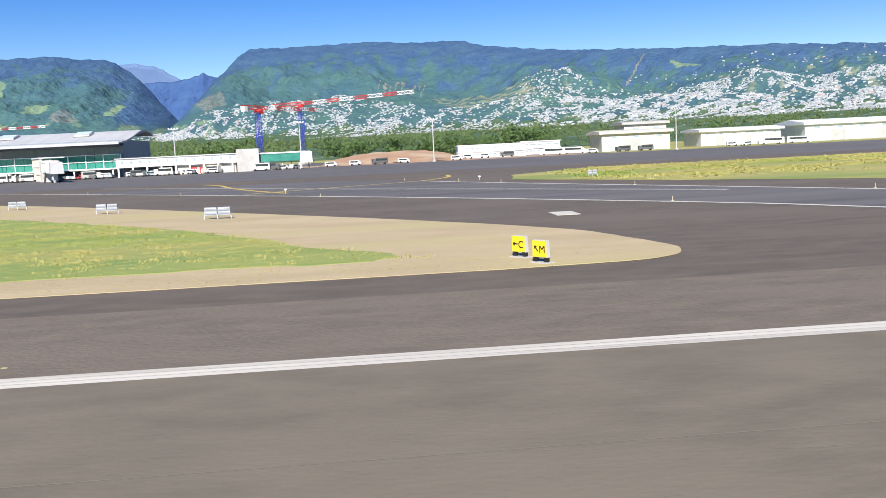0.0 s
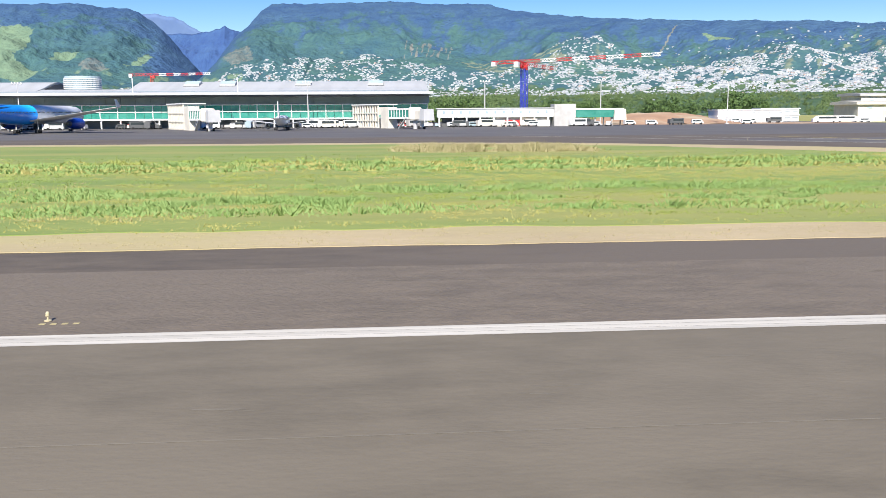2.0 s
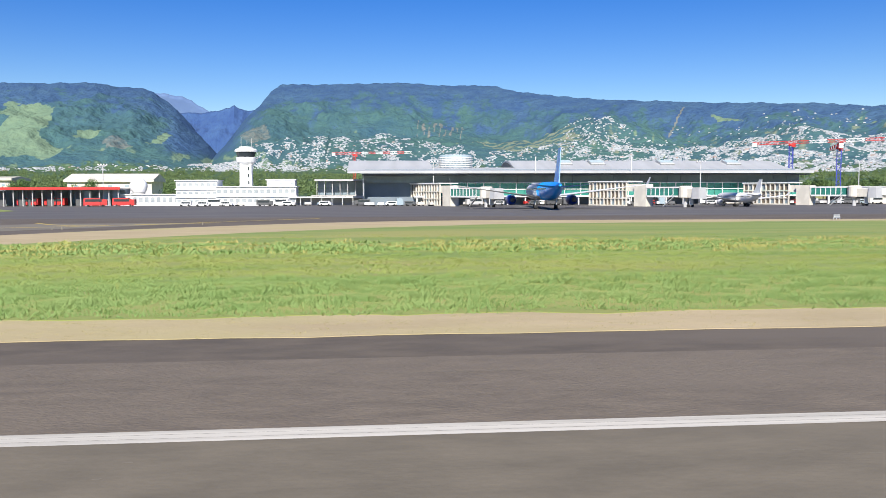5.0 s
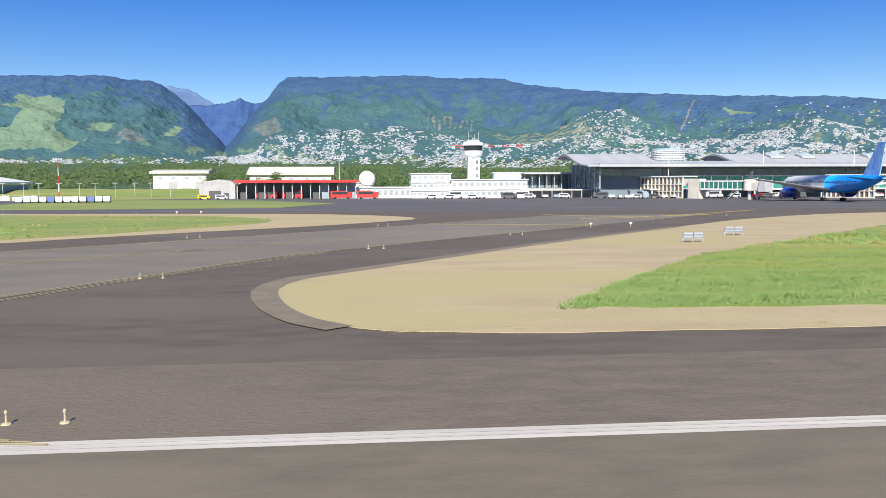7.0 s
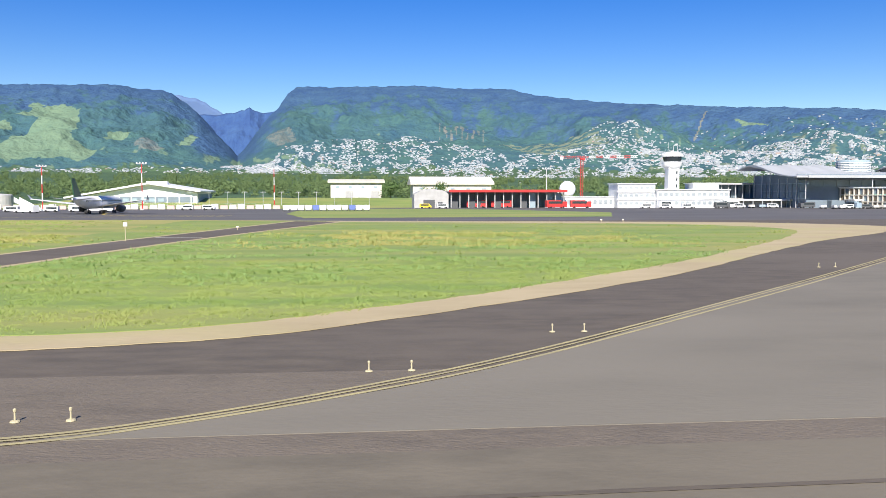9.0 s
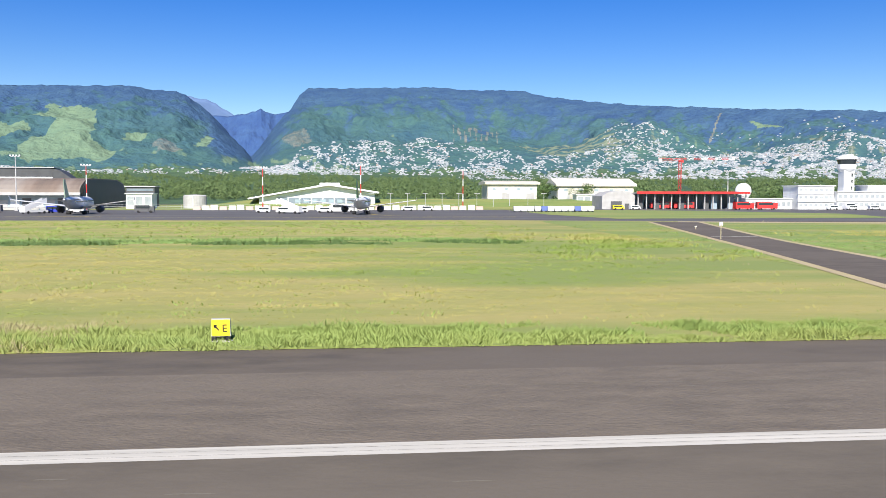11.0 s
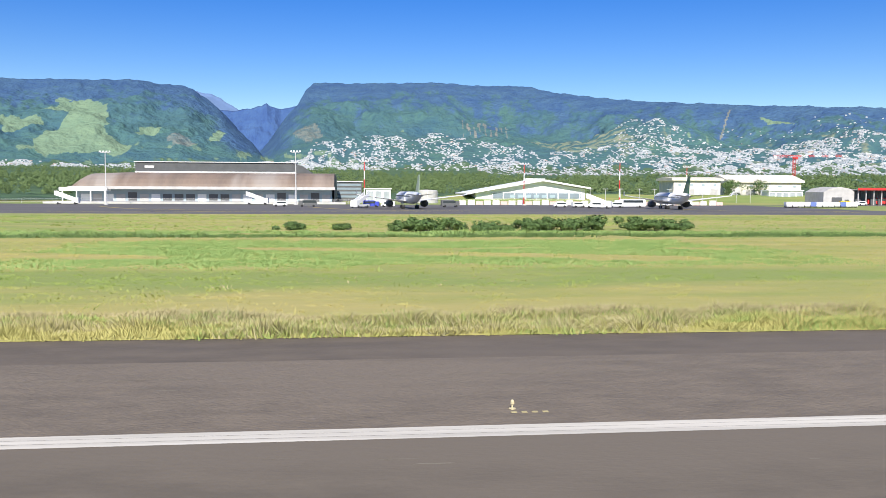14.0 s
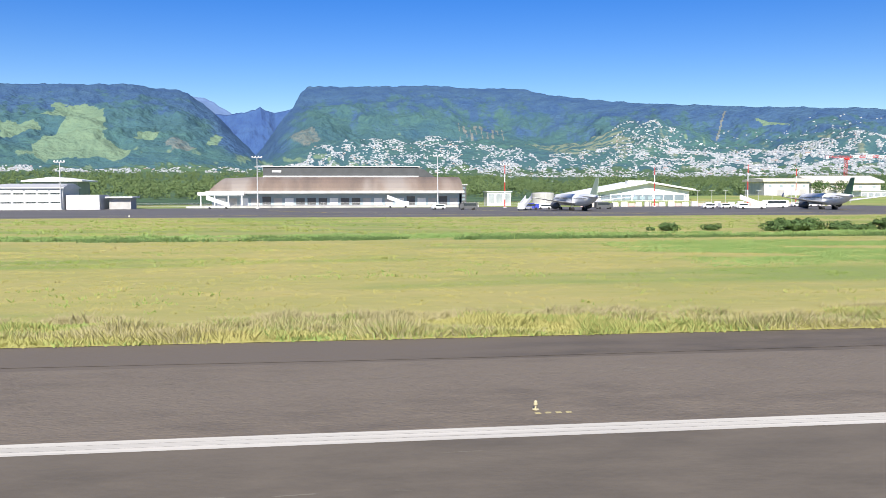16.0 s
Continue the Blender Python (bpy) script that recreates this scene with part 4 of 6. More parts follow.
def lattice_bridge(x, y, box_w, pylon_x, pylon_w, tunnel_x, tunnel_end, cab_end, tall=9.2, turn=-62):
    t = thing("passenger_boarding_bridge", x, y, 0, turn, "white boarding bridge with green glazed tunnel and stair tower", "boarding bridge", "boarding bridges")
    n = max(3, round(box_w / 2.1))
    for i in range(n + 1):
        part("tower_post", Shape().box(box_w * i / n - 0.2, box_w * i / n + 0.2, -0.3, 0.3, 0, tall), offwhite, t)
    for k in range(4):
        part("tower_beam", Shape().box(-0.3, box_w + 0.3, -0.35, 0.25, tall * k / 3 - (0.35 if k else 0), tall * k / 3 + (0 if k else 0.5)), offwhite, t)
    for i in range(n):
        for k in range(3):
            part("tower_pane", Shape().box(box_w * i / n + 0.2, box_w * (i + 1) / n - 0.2, 0.25, 0.4, tall * k / 3 + 0.2, tall * (k + 1) / 3 - 0.35), brown_glass if (i + k) % 3 else glass_band, t)
    part("tower_roof", Shape().box(-0.6, box_w + 0.6, -0.6, 8, tall, tall + 0.35), white, t)
    part("pylon", Shape().box(pylon_x, pylon_x + pylon_w, -1.2, 2.5, 0, tall - 0.9), offwhite, t, "solid cream-white support pylon")
    part("link", Shape().box(box_w, pylon_x, 0.4, 2.6, tall - 3.6, tall - 0.8), offwhite, t)
    tun = part("tunnel_floor", Shape().box(tunnel_x, tunnel_end, -1.4, 1.6, 3.5, 4.1), white, t)
    part("tunnel_roof", Shape().box(tunnel_x - 0.3, tunnel_end + 0.3, -1.5, 1.7, 6.7, 7.2), white, t)
    n = max(3, round((tunnel_end - tunnel_x) / 2.2))
    for i in range(n):
        a, b = tunnel_x + (tunnel_end - tunnel_x) * i / n, tunnel_x + (tunnel_end - tunnel_x) * (i + 1) / n
        part("tunnel_pane", Shape().box(a + 0.12, b - 0.12, -1.3, -1.15, 4.1, 6.7), glass_green, t)
        part("tunnel_rib", Shape().box(a - 0.12, a + 0.12, -1.45, -1.1, 4.0, 6.8), white, t)
    part("tunnel_back", Shape().box(tunnel_x, tunnel_end, 1.4, 1.5, 4.1, 6.7), glass_green, t)
    part("rotunda", Shape().lathe(tunnel_end + 2.4, 0, [(2.2, 3.2), (2.4, 3.5), (2.4, 7.0), (2.0, 7.5)], 16), offwhite, t, "round cream rotunda")
    part("rotunda_column", Shape().rod((tunnel_end + 2.4, 0, 0), (tunnel_end + 2.4, 0, 3.3), 0.7), grey_metal, t)
    part("telescope", Shape().box(tunnel_end + 4.4, cab_end - 3, -1.5, 1.5, 3.4, 6.4), offwhite, t)
    part("cab", Shape().box(cab_end - 3.2, cab_end, -2.2, 2.0, 3.0, 6.9, 0.25), grey_metal, t, "grey docking cab")
    part("drive_column", Shape().box(cab_end - 5.5, cab_end - 4.6, -0.6, 0.6, 0.8, 3.4), grey_metal, t)
    for dy in (-1.1, 1.1):
        part("wheel", Shape().rod((cab_end - 5.4, dy - 0.25, 0.55), (cab_end - 5.4, dy + 0.25, 0.55), 0.55, n=12), tyre, t)
    st = part("stair", Shape().add([(tunnel_end - 1, -2.2, 3.6), (tunnel_end - 1, -1.5, 3.6), (tunnel_end - 6, -1.5, 0), (tunnel_end - 6, -2.2, 0), (tunnel_end - 1, -2.2, 3.9), (tunnel_end - 1, -1.5, 3.9), (tunnel_end - 6, -1.5, 0.4), (tunnel_end - 6, -2.2, 0.4)], [(0, 1, 2, 3), (7, 6, 5, 4), (0, 3, 7, 4), (1, 5, 6, 2), (0, 4, 5, 1), (3, 2, 6, 7)]), grey_metal, t)
    part("handrail", Shape().rod((tunnel_end - 1, -2.2, 4.9), (tunnel_end - 6, -2.2, 1.3), 0.06), white, st)
    return t


lattice_bridge(-201, 331, 20, 25, 6, 31.5, 46, 56)
lattice_bridge(-132, 342.5, 21, 25, 6, 31.5, 46, 58, 8.6)
lattice_bridge(-270.5, 357, 24, 28, 6, 34.5, 55, 66, 8.8, -65)


def pier():
    t = thing("pier_gallery", -75, 338, label="raised white gallery on columns joining the gates", category="gallery")
    part("gallery_wall", Shape().box(-24, 22, -2, 3, 3.7, 7.0), white, t)
    part("gallery_roof", Shape().box(-24.5, 22, -2.5, 3.5, 7.0, 7.35), grey_metal, t)
    for i in range(13):
        part("window", Shape().box(-22 + 3.4 * i, -21.1 + 3.4 * i, -2.12, -1.95, 5.1, 6.3), blue_grey, t)
    for i in range(9):
        part("column", Shape().box(-23.6 + 5.4 * i, -23.0 + 5.4 * i, -1.8, -1.2, 0, 3.7), white, t)
    part("ground_store", Shape().box(-2, 21, -0.5, 3, 0, 3.6), offwhite, t, "pale ground-floor stores")
    # A solid dark block paints the shade of the open bays.
    part("ground_store_shade", Shape().box(-22, -3, 1.0, 3, 0, 3.6), dark_steel, t, "dark block standing for the shade in open bays")
    for i in range(3):
        part("red_panel", Shape().box(3 + 4 * i, 6 + 4 * i, -0.62, -0.5, 0.3, 2.6), red_paint, t)
    part("end_block", Shape().box(22, 30.5, -4, 4, 0, 8.7), concrete, t, "plain light grey end block")
    part("bridge_tunnel", Shape().box(31, 49, -2.5, 0.5, 3.4, 6.4), glass_green, t)
    part("bridge_roof", Shape().box(30.5, 50, -2.8, 0.8, 6.4, 6.9), white, t)
    for i in range(6):
        part("bridge_leg", Shape().box(32 + 3.4 * i, 32.4 + 3.4 * i, -1.5, -1.1, 0, 3.5), dark_steel if i % 2 else grey_metal, t)
    part("bridge_cab", Shape().box(46, 51, -4, 1.5, 2.4, 6.6, 0.3), offwhite, t)


pier()


def control_tower():
    t = thing("control_tower", -341, 375, label="white airport control tower with a dark glass cab", category="control tower")
    part("shaft", Shape().box(-2.6, 2.6, -2.6, 2.6, 0, 18.0, 0.15), white, t)
    for k in range(5):
        part("shaft_window", Shape().box(1.0, 1.6, -2.72, -2.45, 3.0 + 3 * k, 4.6 + 3 * k), glass_dark, t)
    part("gallery", Shape().lathe(0, 0, [(2.8, 17.4), (4.0, 18.6), (4.3, 20.2), (4.3, 20.7)], 20), white, t)
    part("cab_glazing", Shape().lathe(0, 0, [(3.7, 20.7), (4.3, 23.0)], 20), glass_dark, t, "dark outward-leaning cab glazing")
    part("cab_roof", Shape().lathe(0, 0, [(4.8, 23.0), (4.9, 23.7), (4.2, 24.3), (3.0, 24.6), (3.0, 25.2)], 20), white, t)
    for dx, h in ((-2, 29.5), (0.5, 28), (2.4, 29.0)):
        part("aerial", Shape().rod((dx, 0, 25), (dx, 0, h), 0.08), grey_metal, t)


control_tower()


def office(name, x, y, w, d, floors, h, label, mat=white, bays=None, category="building", slab=0.6, glass=pale_window):
    """A flat-roofed block with bands of windows on its front and left side."""
    t = thing(name, x, y, label=label, category=category)
    part("wall", Shape().box(0, w, 0, d, 0, h * floors), mat, t)
    part("roof", Shape().box(-0.5, w + 0.5, -slab, d + 0.5, h * floors, h * floors + 0.4), mat, t)
    bays = bays or max(2, int(w / 2.4))
    for k in range(floors):
        for i in range(bays):
            a, b = w * i / bays, w * (i + 1) / bays
            part("window", Shape().box(a + 0.45, b - 0.45, -0.05, 0.1, h * k + 1.4, h * k + h - 0.95), glass, t)
        if k:
            part("ledge", Shape().box(-0.4, w + 0.4, -slab, 0.02, h * k - 0.2, h * k + 0.25), mat, t)
    return t


office("airport_office", -369, 366, 17, 14, 3, 3.5, "white three-storey office with a rounded roof edge")
office("airport_office", -352, 363, 33, 14, 2, 3.9, "white two-storey airport office with ledges and window bands")
office("airport_office", -332, 372, 12, 10, 3, 3.6, "white office block beside the control tower")
office("airport_annex", -396, 372, 27, 8, 1, 4.6, "low white annex with a window band")
office("airport_annex", -412, 392, 22, 8, 2, 3.3, "white annex behind the radar dome")


def old_hall():
    t = thing("arrivals_hall", -313, 404, label="glazed hall behind a thin flat white roof", category="hall")
    part("roof", Shape().box(0, 30, -3, 16, 10.8, 11.4), white, t)
    part("roof_edge", Shape().box(-0.3, 30.3, -3.3, -3.0, 10.7, 11.5), grey_metal, t)
    part("back_wall", Shape().box(6, 30, 8, 14, 0, 10.6), slate_wall, t, "shaded inner wall")
    for i in range(9):
        part("column", Shape().box(0.5 + 3.6 * i, 0.8 + 3.6 * i, -1.5, -1.2, 0, 10.8), grey_metal, t)
    for i in range(8):
        for k in range(2):
            part("pane", Shape().box(0.9 + 3.6 * i, 3.9 + 3.6 * i, 3.8, 3.95, 4.2 + 3.3 * k, 7.3 + 3.3 * k), glass_band, t)
    part("floor_slab", Shape().box(-2, 30, -2, 8, 3.6, 4.1), concrete, t)
    c = thing("entrance_canopy", -322, 366, label="low flat white canopy on thin posts", category="canopy")
    part("roof", Shape().box(0, 32, -4, 2, 3.2, 3.7), white, c)
    for i in range(8):
        part("canopy_post", Shape().box(0.4 + 4.4 * i, 0.7 + 4.4 * i, -3.7, -3.4, 0, 3.2), grey_metal, c)
    part("back_wall", Shape().box(0.5, 31.5, 1.2, 1.9, 0, 3.2), concrete, c)


old_hall()


def radome():
    t = thing("radar_dome", -388, 381, label="white radar dome on a low round base", category="radar dome")
    part("base", Shape().lathe(0, 0, [(2.6, 0), (2.6, 5.4)], 16), concrete, t)
    part("dome", Shape().lathe(0, 0, [(3.7 * math.cos(radians(a)), 8.4 + 3.7 * math.sin(radians(a))) for a in range(-50, 91, 14)], 20), white, t, smooth=True)


radome()


def fire_station():
    t = thing("fire_station", -443, 369, label="fire station with a red roof edge and open bays", category="fire station")
    part("roof", Shape().box(-1, 51, -3, 18, 7.0, 7.5), offwhite, t)
    part("roof_edge", Shape().box(-1.2, 51.2, -3.3, -2.9, 6.9, 8.0), red_paint, t, "bright red roof edge")
    # The dimness of the garage is put into the back wall's colour.
    part("back_wall", Shape().box(0, 50, 10, 17, 0, 7), blue_grey, t, "back wall coloured for the dim garage depth")
    for i in range(14):
        part("bay_column", Shape().box(-0.2 + 3.85 * i, 0.2 + 3.85 * i, -1.6, -1.2, 0, 7), concrete, t)
    for i in range(13):
        if i % 3 != 1:
            part("bay_door", Shape().box(0.5 + 3.85 * i, 3.4 + 3.85 * i, 2, 2.2, 0, 6.6), blue_grey if i > 8 else dark_steel, t)
    h = thing("store_shed", -459, 369, label="small pale shed with a rounded gable", category="shed")
    part("wall", Shape().gable([(0, 0), (0, 6.0), (3, 7.6), (8, 8.4), (13, 7.6), (15, 6.2), (15, 0)], 0, 16), concrete, h)
    part("door", Shape().box(4, 9, -0.15, 0.05, 0, 3.6), dark_steel, h)
    part("door", Shape().box(10.4, 12.4, -0.15, 0.05, 0, 2.6), dark_steel, h)


fire_station()


def shed(name, x, y, w, d, h, rise, label, wall, roof_m, doors=4, over=1.5, turn=0.0, stripe=None, glass=dark_steel):
    """A broad hangar with an overhanging low roof and doors."""
    t = thing(name, x, y, 0, turn, label, "hangar")
    part("wall", Shape().box(0, w, 0, d, 0, h), wall, t)
    part("roof", Shape().extrude([(-over, h - 0.3), (-over, h + 0.9), (d / 2, h + 0.9 + rise), (d + over, h + 0.9), (d + over, h - 0.3)], -over, w + over), roof_m, t)
    if stripe:
        part("eave_band", Shape().box(-over + 0.05, w + over - 0.05, -over - 0.15, -over, h - 0.1, h + 0.5), stripe, t)
    for i in range(doors):
        a = w * (i + 0.15) / doors
        part("door", Shape().box(a, a + w * 0.62 / doors, -0.12, 0.04, 0, h * 0.62), concrete if i % 2 else grey_metal, t)
    for i in range(doors):
        a = w * (i + 0.4) / doors
        part("window", Shape().box(a, a + w * 0.25 / doors, -0.1, 0.04, h * 0.74, h * 0.84), blue_grey, t)
    return t


shed("hangar", -497.5, 453, 27, 22, 12.2, 1.0, "cream hangar with a flat overhanging roof", offwhite, beige, 4)
shed("hangar", -452, 482, 45, 26, 11.6, 3.6, "large cream hangar behind the fire station", offwhite, offwhite, 5)
shed("hangar", 107, 396, 33, 22, 8.4, 0.8, "beige cargo shed with a flat roof", beige, beige, 3)
shed("hangar", 128, 430, 22, 20, 13, 0.6, "tall pale store behind the beige shed", offwhite, concrete, 2)
shed("hangar", 166, 424, 42, 24, 7.4, 0.8, "white warehouse with a shallow roof", white, white, 6)
shed("hangar", 218, 418, 60, 30, 8.6, 1.6, "long white warehouse with a rounded roof", white, white, 5)
shed("hangar", 300, 425, 70, 30, 9, 1.4, "long white warehouse beside the apron", white, grey_metal, 6)
office("site_building", 39, 398, 32, 12, 2, 2.9, "white two-storey site building with small windows", white, 12, slab=0.4)
office("site_building", 74, 428, 20, 10, 2, 3.2, "white villa-like building among trees", white, 5)
office("site_building", -455, 428, 19, 8, 1, 6.4, "low white flat-roofed building on the bank", white, 5)
office("roadside_building", -668, 384, 11, 9, 1, 6.4, "small white building with a flat roof", white, 3)


def white_hangar():
    t = thing("hangar", -592, 412, label="wide white hangar with a low-pitched roof", category="hangar")
    part("wall", Shape().gable([(-22, 0), (-22, 4.6), (11, 10.6), (33, 6.8), (33, 0)], 0.6, 40), white, t, "white front under the roof")
    part("roof", Shape().gable([(-27, 4.0), (-27, 4.7), (11, 11.6), (35, 7.7), (35, 6.9), (11, 10.7)], -2.5, 41), white, t)
    # No real gap here: a dark panel paints the shade inside the mouth.
    part("opening", Shape().box(-14, 31, 0.3, 0.7, 2.2, 4.8), slate_wall, t, "dark panel painting the shade of the open hangar mouth")
    for i in range(9):
        part("door_post", Shape().box(-14 + 5.5 * i, -13.5 + 5.5 * i, 0.1, 0.5, 0, 5.3), white, t)
    part("side_wall", Shape().box(33.0, 33.3, 2, 39, 0.5, 6.2), blue_grey, t, "blue-grey side cladding")
    for i in range(6):
        part("office_window", Shape().box(-5 + 4 * i, -2.4 + 4 * i, 0.05, 0.3, 2.4, 4.0), blue_grey, t)
    part("roof_vent", Shape().box(6, 16, 16, 20, 10.6, 12.2), white, t)


white_hangar()


def cargo_hall():
    t = thing("cargo_terminal", -737, 370, label="cargo hall with a weathered brown barrel roof", category="cargo hall")
    prof = [(-4, 6.9), (-3.6, 8.3), (-1, 10.2), (3, 11.9), (8, 12.9), (14, 13.2), (52, 13.2), (63, 11.5), (68, 7), (68, 6.4), (-4, 6.4)]
    part("roof", Shape().extrude(prof, -34, 55), rust_roof, t, "weathered brown sheet roof")
    part("roof_wing", Shape().add([(-34, y, z) for y, z in prof] + [(-54 + 0.9 * max(0.0, z - 6.4), y + (0 if y > 20 else 1.5), z - 0.5) for y, z in prof], [(i, i + 1, 12 + i, 11 + i) for i in range(10)] + [tuple(range(11, 22))]), rust_roof, t, "rounded brown roof end")
    for i in range(30):
        x = -33 + 3 * i
        part("roof_seam", Shape().add([(x + dx, y, z + 0.10) for dx in (-0.08, 0.08) for y, z in prof[1:6]], [(j, j + 1, 6 + j, 5 + j) for j in range(4)]), rust_roof, t)
    part("eave", Shape().box(-54, 55.4, -4.6, -3.9, 6.2, 7.1), concrete, t, "pale concrete eave")
    part("eave", Shape().box(-54, 55.4, -5.2, -4.5, 5.9, 6.3), concrete, t)
    part("front_wall", Shape().box(-52, 54, 0, 66, 0, 6.4), blue_grey, t)
    part("end_gable", Shape().extrude([(0.5, 0), (0.5, 9.4), (3.6, 11.3), (8.5, 12.4), (14, 12.7), (51, 12.7), (61, 11.2), (66, 6.8), (66, 0)], 54.9, 55.25), dark_steel, t, "dark curved gable end")
    part("monitor", Shape().box(-32, 37.5, 17, 26, 13.0, 17.6), black_clad, t, "long black roof monitor")
    part("monitor_end", Shape().gable([(37.5, 13.0), (37.5, 17.5), (40.5, 16.6), (45.5, 13.0)], 17.2, 25.8), black_clad, t)
    part("monitor_cap", Shape().box(-32.5, 38.2, 16.4, 27, 17.8, 18.15), grey_metal, t)
    part("monitor_sill", Shape().box(-32, 37.5, 16.2, 16.9, 13.2, 13.8), white, t)
    part("monitor_sign", Shape().box(-28, -24, 16.85, 16.99, 15.3, 16.3), grey_metal, t)
    for i in range(22):
        x = -50 + 4.75 * i
        m = dark_steel if i in (4, 7, 8, 9, 11, 12, 17, 20) else concrete if i % 2 else white
        part("dock_door", Shape().box(x, x + 3.6, -0.15, 0.1, 0.3, 4.6 if i in (4, 17, 20) else 3.9), m, t)
    part("side_canopy", Shape().box(-57, -38, -6, 4, 5.2, 6.5), white, t, "white side canopy")
    for i in range(4):
        part("canopy_post", Shape().box(-56 + 5.6 * i, -55.6 + 5.6 * i, -5.6, -5.2, 0, 5.2), white, t)
    part("dock", Shape().box(-60, 60, -16, -0.2, 0, 0.9), concrete, t, "low pale loading dock")


cargo_hall()


def end_office():
    t = thing("maintenance_office", -860, 331, label="pale blue-grey office with an arched roof", category="office")
    part("wall", Shape().box(0, 22.5, 0, 20, 0, 8.2), grey_metal, t)
    part("roof", Shape().extrude([(-1, 8.0), (-1, 8.4), (5, 9.6), (12, 9.9), (21, 8.4), (21, 8.0)], -1, 23.2), grey_metal, t)
    for i in range(5):
        for k in range(2):
            part("window", Shape().box(0.6 + 4.4 * i, 4.2 + 4.4 * i, -0.12, 0.1, 1.6 + 3.3 * k, 4.2 + 3.3 * k), white, t)
            part("window_band", Shape().box(0.6 + 4.4 * i, 4.2 + 4.4 * i, -0.18, -0.1, 2.5 + 3.3 * k, 3.0 + 3.3 * k), glass_dark, t)
    part("annex", Shape().box(23, 35, 2, 16, 0, 5.6), grey_metal, t, "lower pale annex")
    part("canopy", Shape().box(36, 46, 6, 18, 4.4, 4.9), white, t)
    part("canopy_wall", Shape().box(37, 45, 8, 17, 0, 4.4), concrete, t)
    s = thing("pavilion", -862, 372, label="dark glazed pavilion with a thin white roof", category="pavilion")
    part("wall", Shape().box(0, 18, 0, 18, 0, 11), glass_band, s)
    part("roof", Shape().gable([(-3, 11), (-3, 11.5), (9, 13), (21, 11.6), (21, 11.1)], -4, 20), white, s)


end_office()

# Bare earth of a building site, with its heap.
g = Shape()
nx, ny = 26, 10
for i in range(nx + 1):
    for j in range(ny + 1):
        x, y = -24 + 66 * i / nx, 368 + 34 * j / ny
        h = 5.2 * max(0.0, math.sin(math.pi * i / nx)) ** 0.6 * (j / ny) ** 0.8 + 0.9 * noise.noise(Vector((x * 0.14, y * 0.14, 2)))
        g.v.append((x, y, max(0.02, h)))
g.f = [(i * (ny + 1) + j, (i + 1) * (ny + 1) + j, (i + 1) * (ny + 1) + j + 1, i * (ny + 1) + j + 1) for i in range(nx) for j in range(ny)]
setting("earth_heap", g, earth, "bare reddish earth heap of a building site", smooth=True)
setting("site_ground", Shape().sheet(ragged([(-60, 352), (90, 352), (95, 396), (-60, 396)], 0.8), 0.06), earth, "bare reddish earth of a building site")
setting("kerbside_strip", Shape().sheet(ragged([(-560, 352.5), (-472, 370), (-300, 520), (-700, 560), (-900, 352.5)], 0.5, 6.0), 0.05), field_green, "patchy grass between the apron and hangars")


# A grassy bank between the apron and the hangars.
g = Shape()
nx, ny = 60, 14
for i in range(nx + 1):
    for j in range(ny + 1):
        x, y = -650 + 265 * i / nx, 391 + 58 * j / ny
        u = min(1.0, j / ny * 1.25)
        side = min(1.0, i / nx * 8) * min(1.0, (1 - i / nx) * 10)
        g.v.append((x, y, 0.0 + side * (4.0 * u * u * (3 - 2 * u) + 0.5 * u * noise.noise(Vector((x * 0.09, y * 0.09, 5))))))
g.f = [(i * (ny + 1) + j, (i + 1) * (ny + 1) + j, (i + 1) * (ny + 1) + j + 1, i * (ny + 1) + j + 1) for i in range(nx) for j in range(ny)]
setting("grass_bank", g, field_green, "low grassy bank before the hangars", smooth=True)
t = thing("plant_block", -683, 441, label="tall dark louvred block beside the cargo hall", category="plant room")
part("wall", Shape().box(0, 14, 0, 10, 0, 10), dark_steel, t)
part("roof", Shape().box(-0.6, 14.6, -0.6, 10.6, 10, 10.5), grey_metal, t)
for k in range(4):
    part("louvre", Shape().box(0.6, 13.4, -0.2, 0.02, 2 + 2 * k, 3.1 + 2 * k), glass_band, t)
# Masts, cranes, aircraft, vehicles and small airfield furniture.


def mast(x, y, h, banded=False, heads=4):
    label = "tall red-and-white banded floodlight mast" if banded else "tall white floodlight mast with a lamp head"
    t = thing("floodlight_mast", x, y, label=label, category="floodlight mast", group="floodlight masts")
    if banded:
        for k in range(5):
            part("mast_section", Shape().rod((0, 0, h * k / 5), (0, 0, h * (k + 1) / 5), 0.25 - 0.02 * k, 0.23 - 0.02 * k), red_paint if k % 2 == 0 else white, t)
    else:
        part("pole", Shape().rod((0, 0, 0), (0, 0, h), 0.27, 0.14), grey_metal, t)
    part("crossarm", Shape().box(-1.8, 1.8, -0.2, 0.2, h, h + 0.25), grey_metal, t)
    for i in range(heads):
        part("lamp", Shape().box(-1.7 + 3.4 * i / (heads - 1) - 0.3, -1.7 + 3.4 * i / (heads - 1) + 0.3, -0.5, 0.2, h + 0.25, h + 0.8, 0.08), grey_metal, t)
    part("footing", Shape().box(-0.7, 0.7, -0.7, 0.7, 0, 0.5, 0.1), concrete, t)


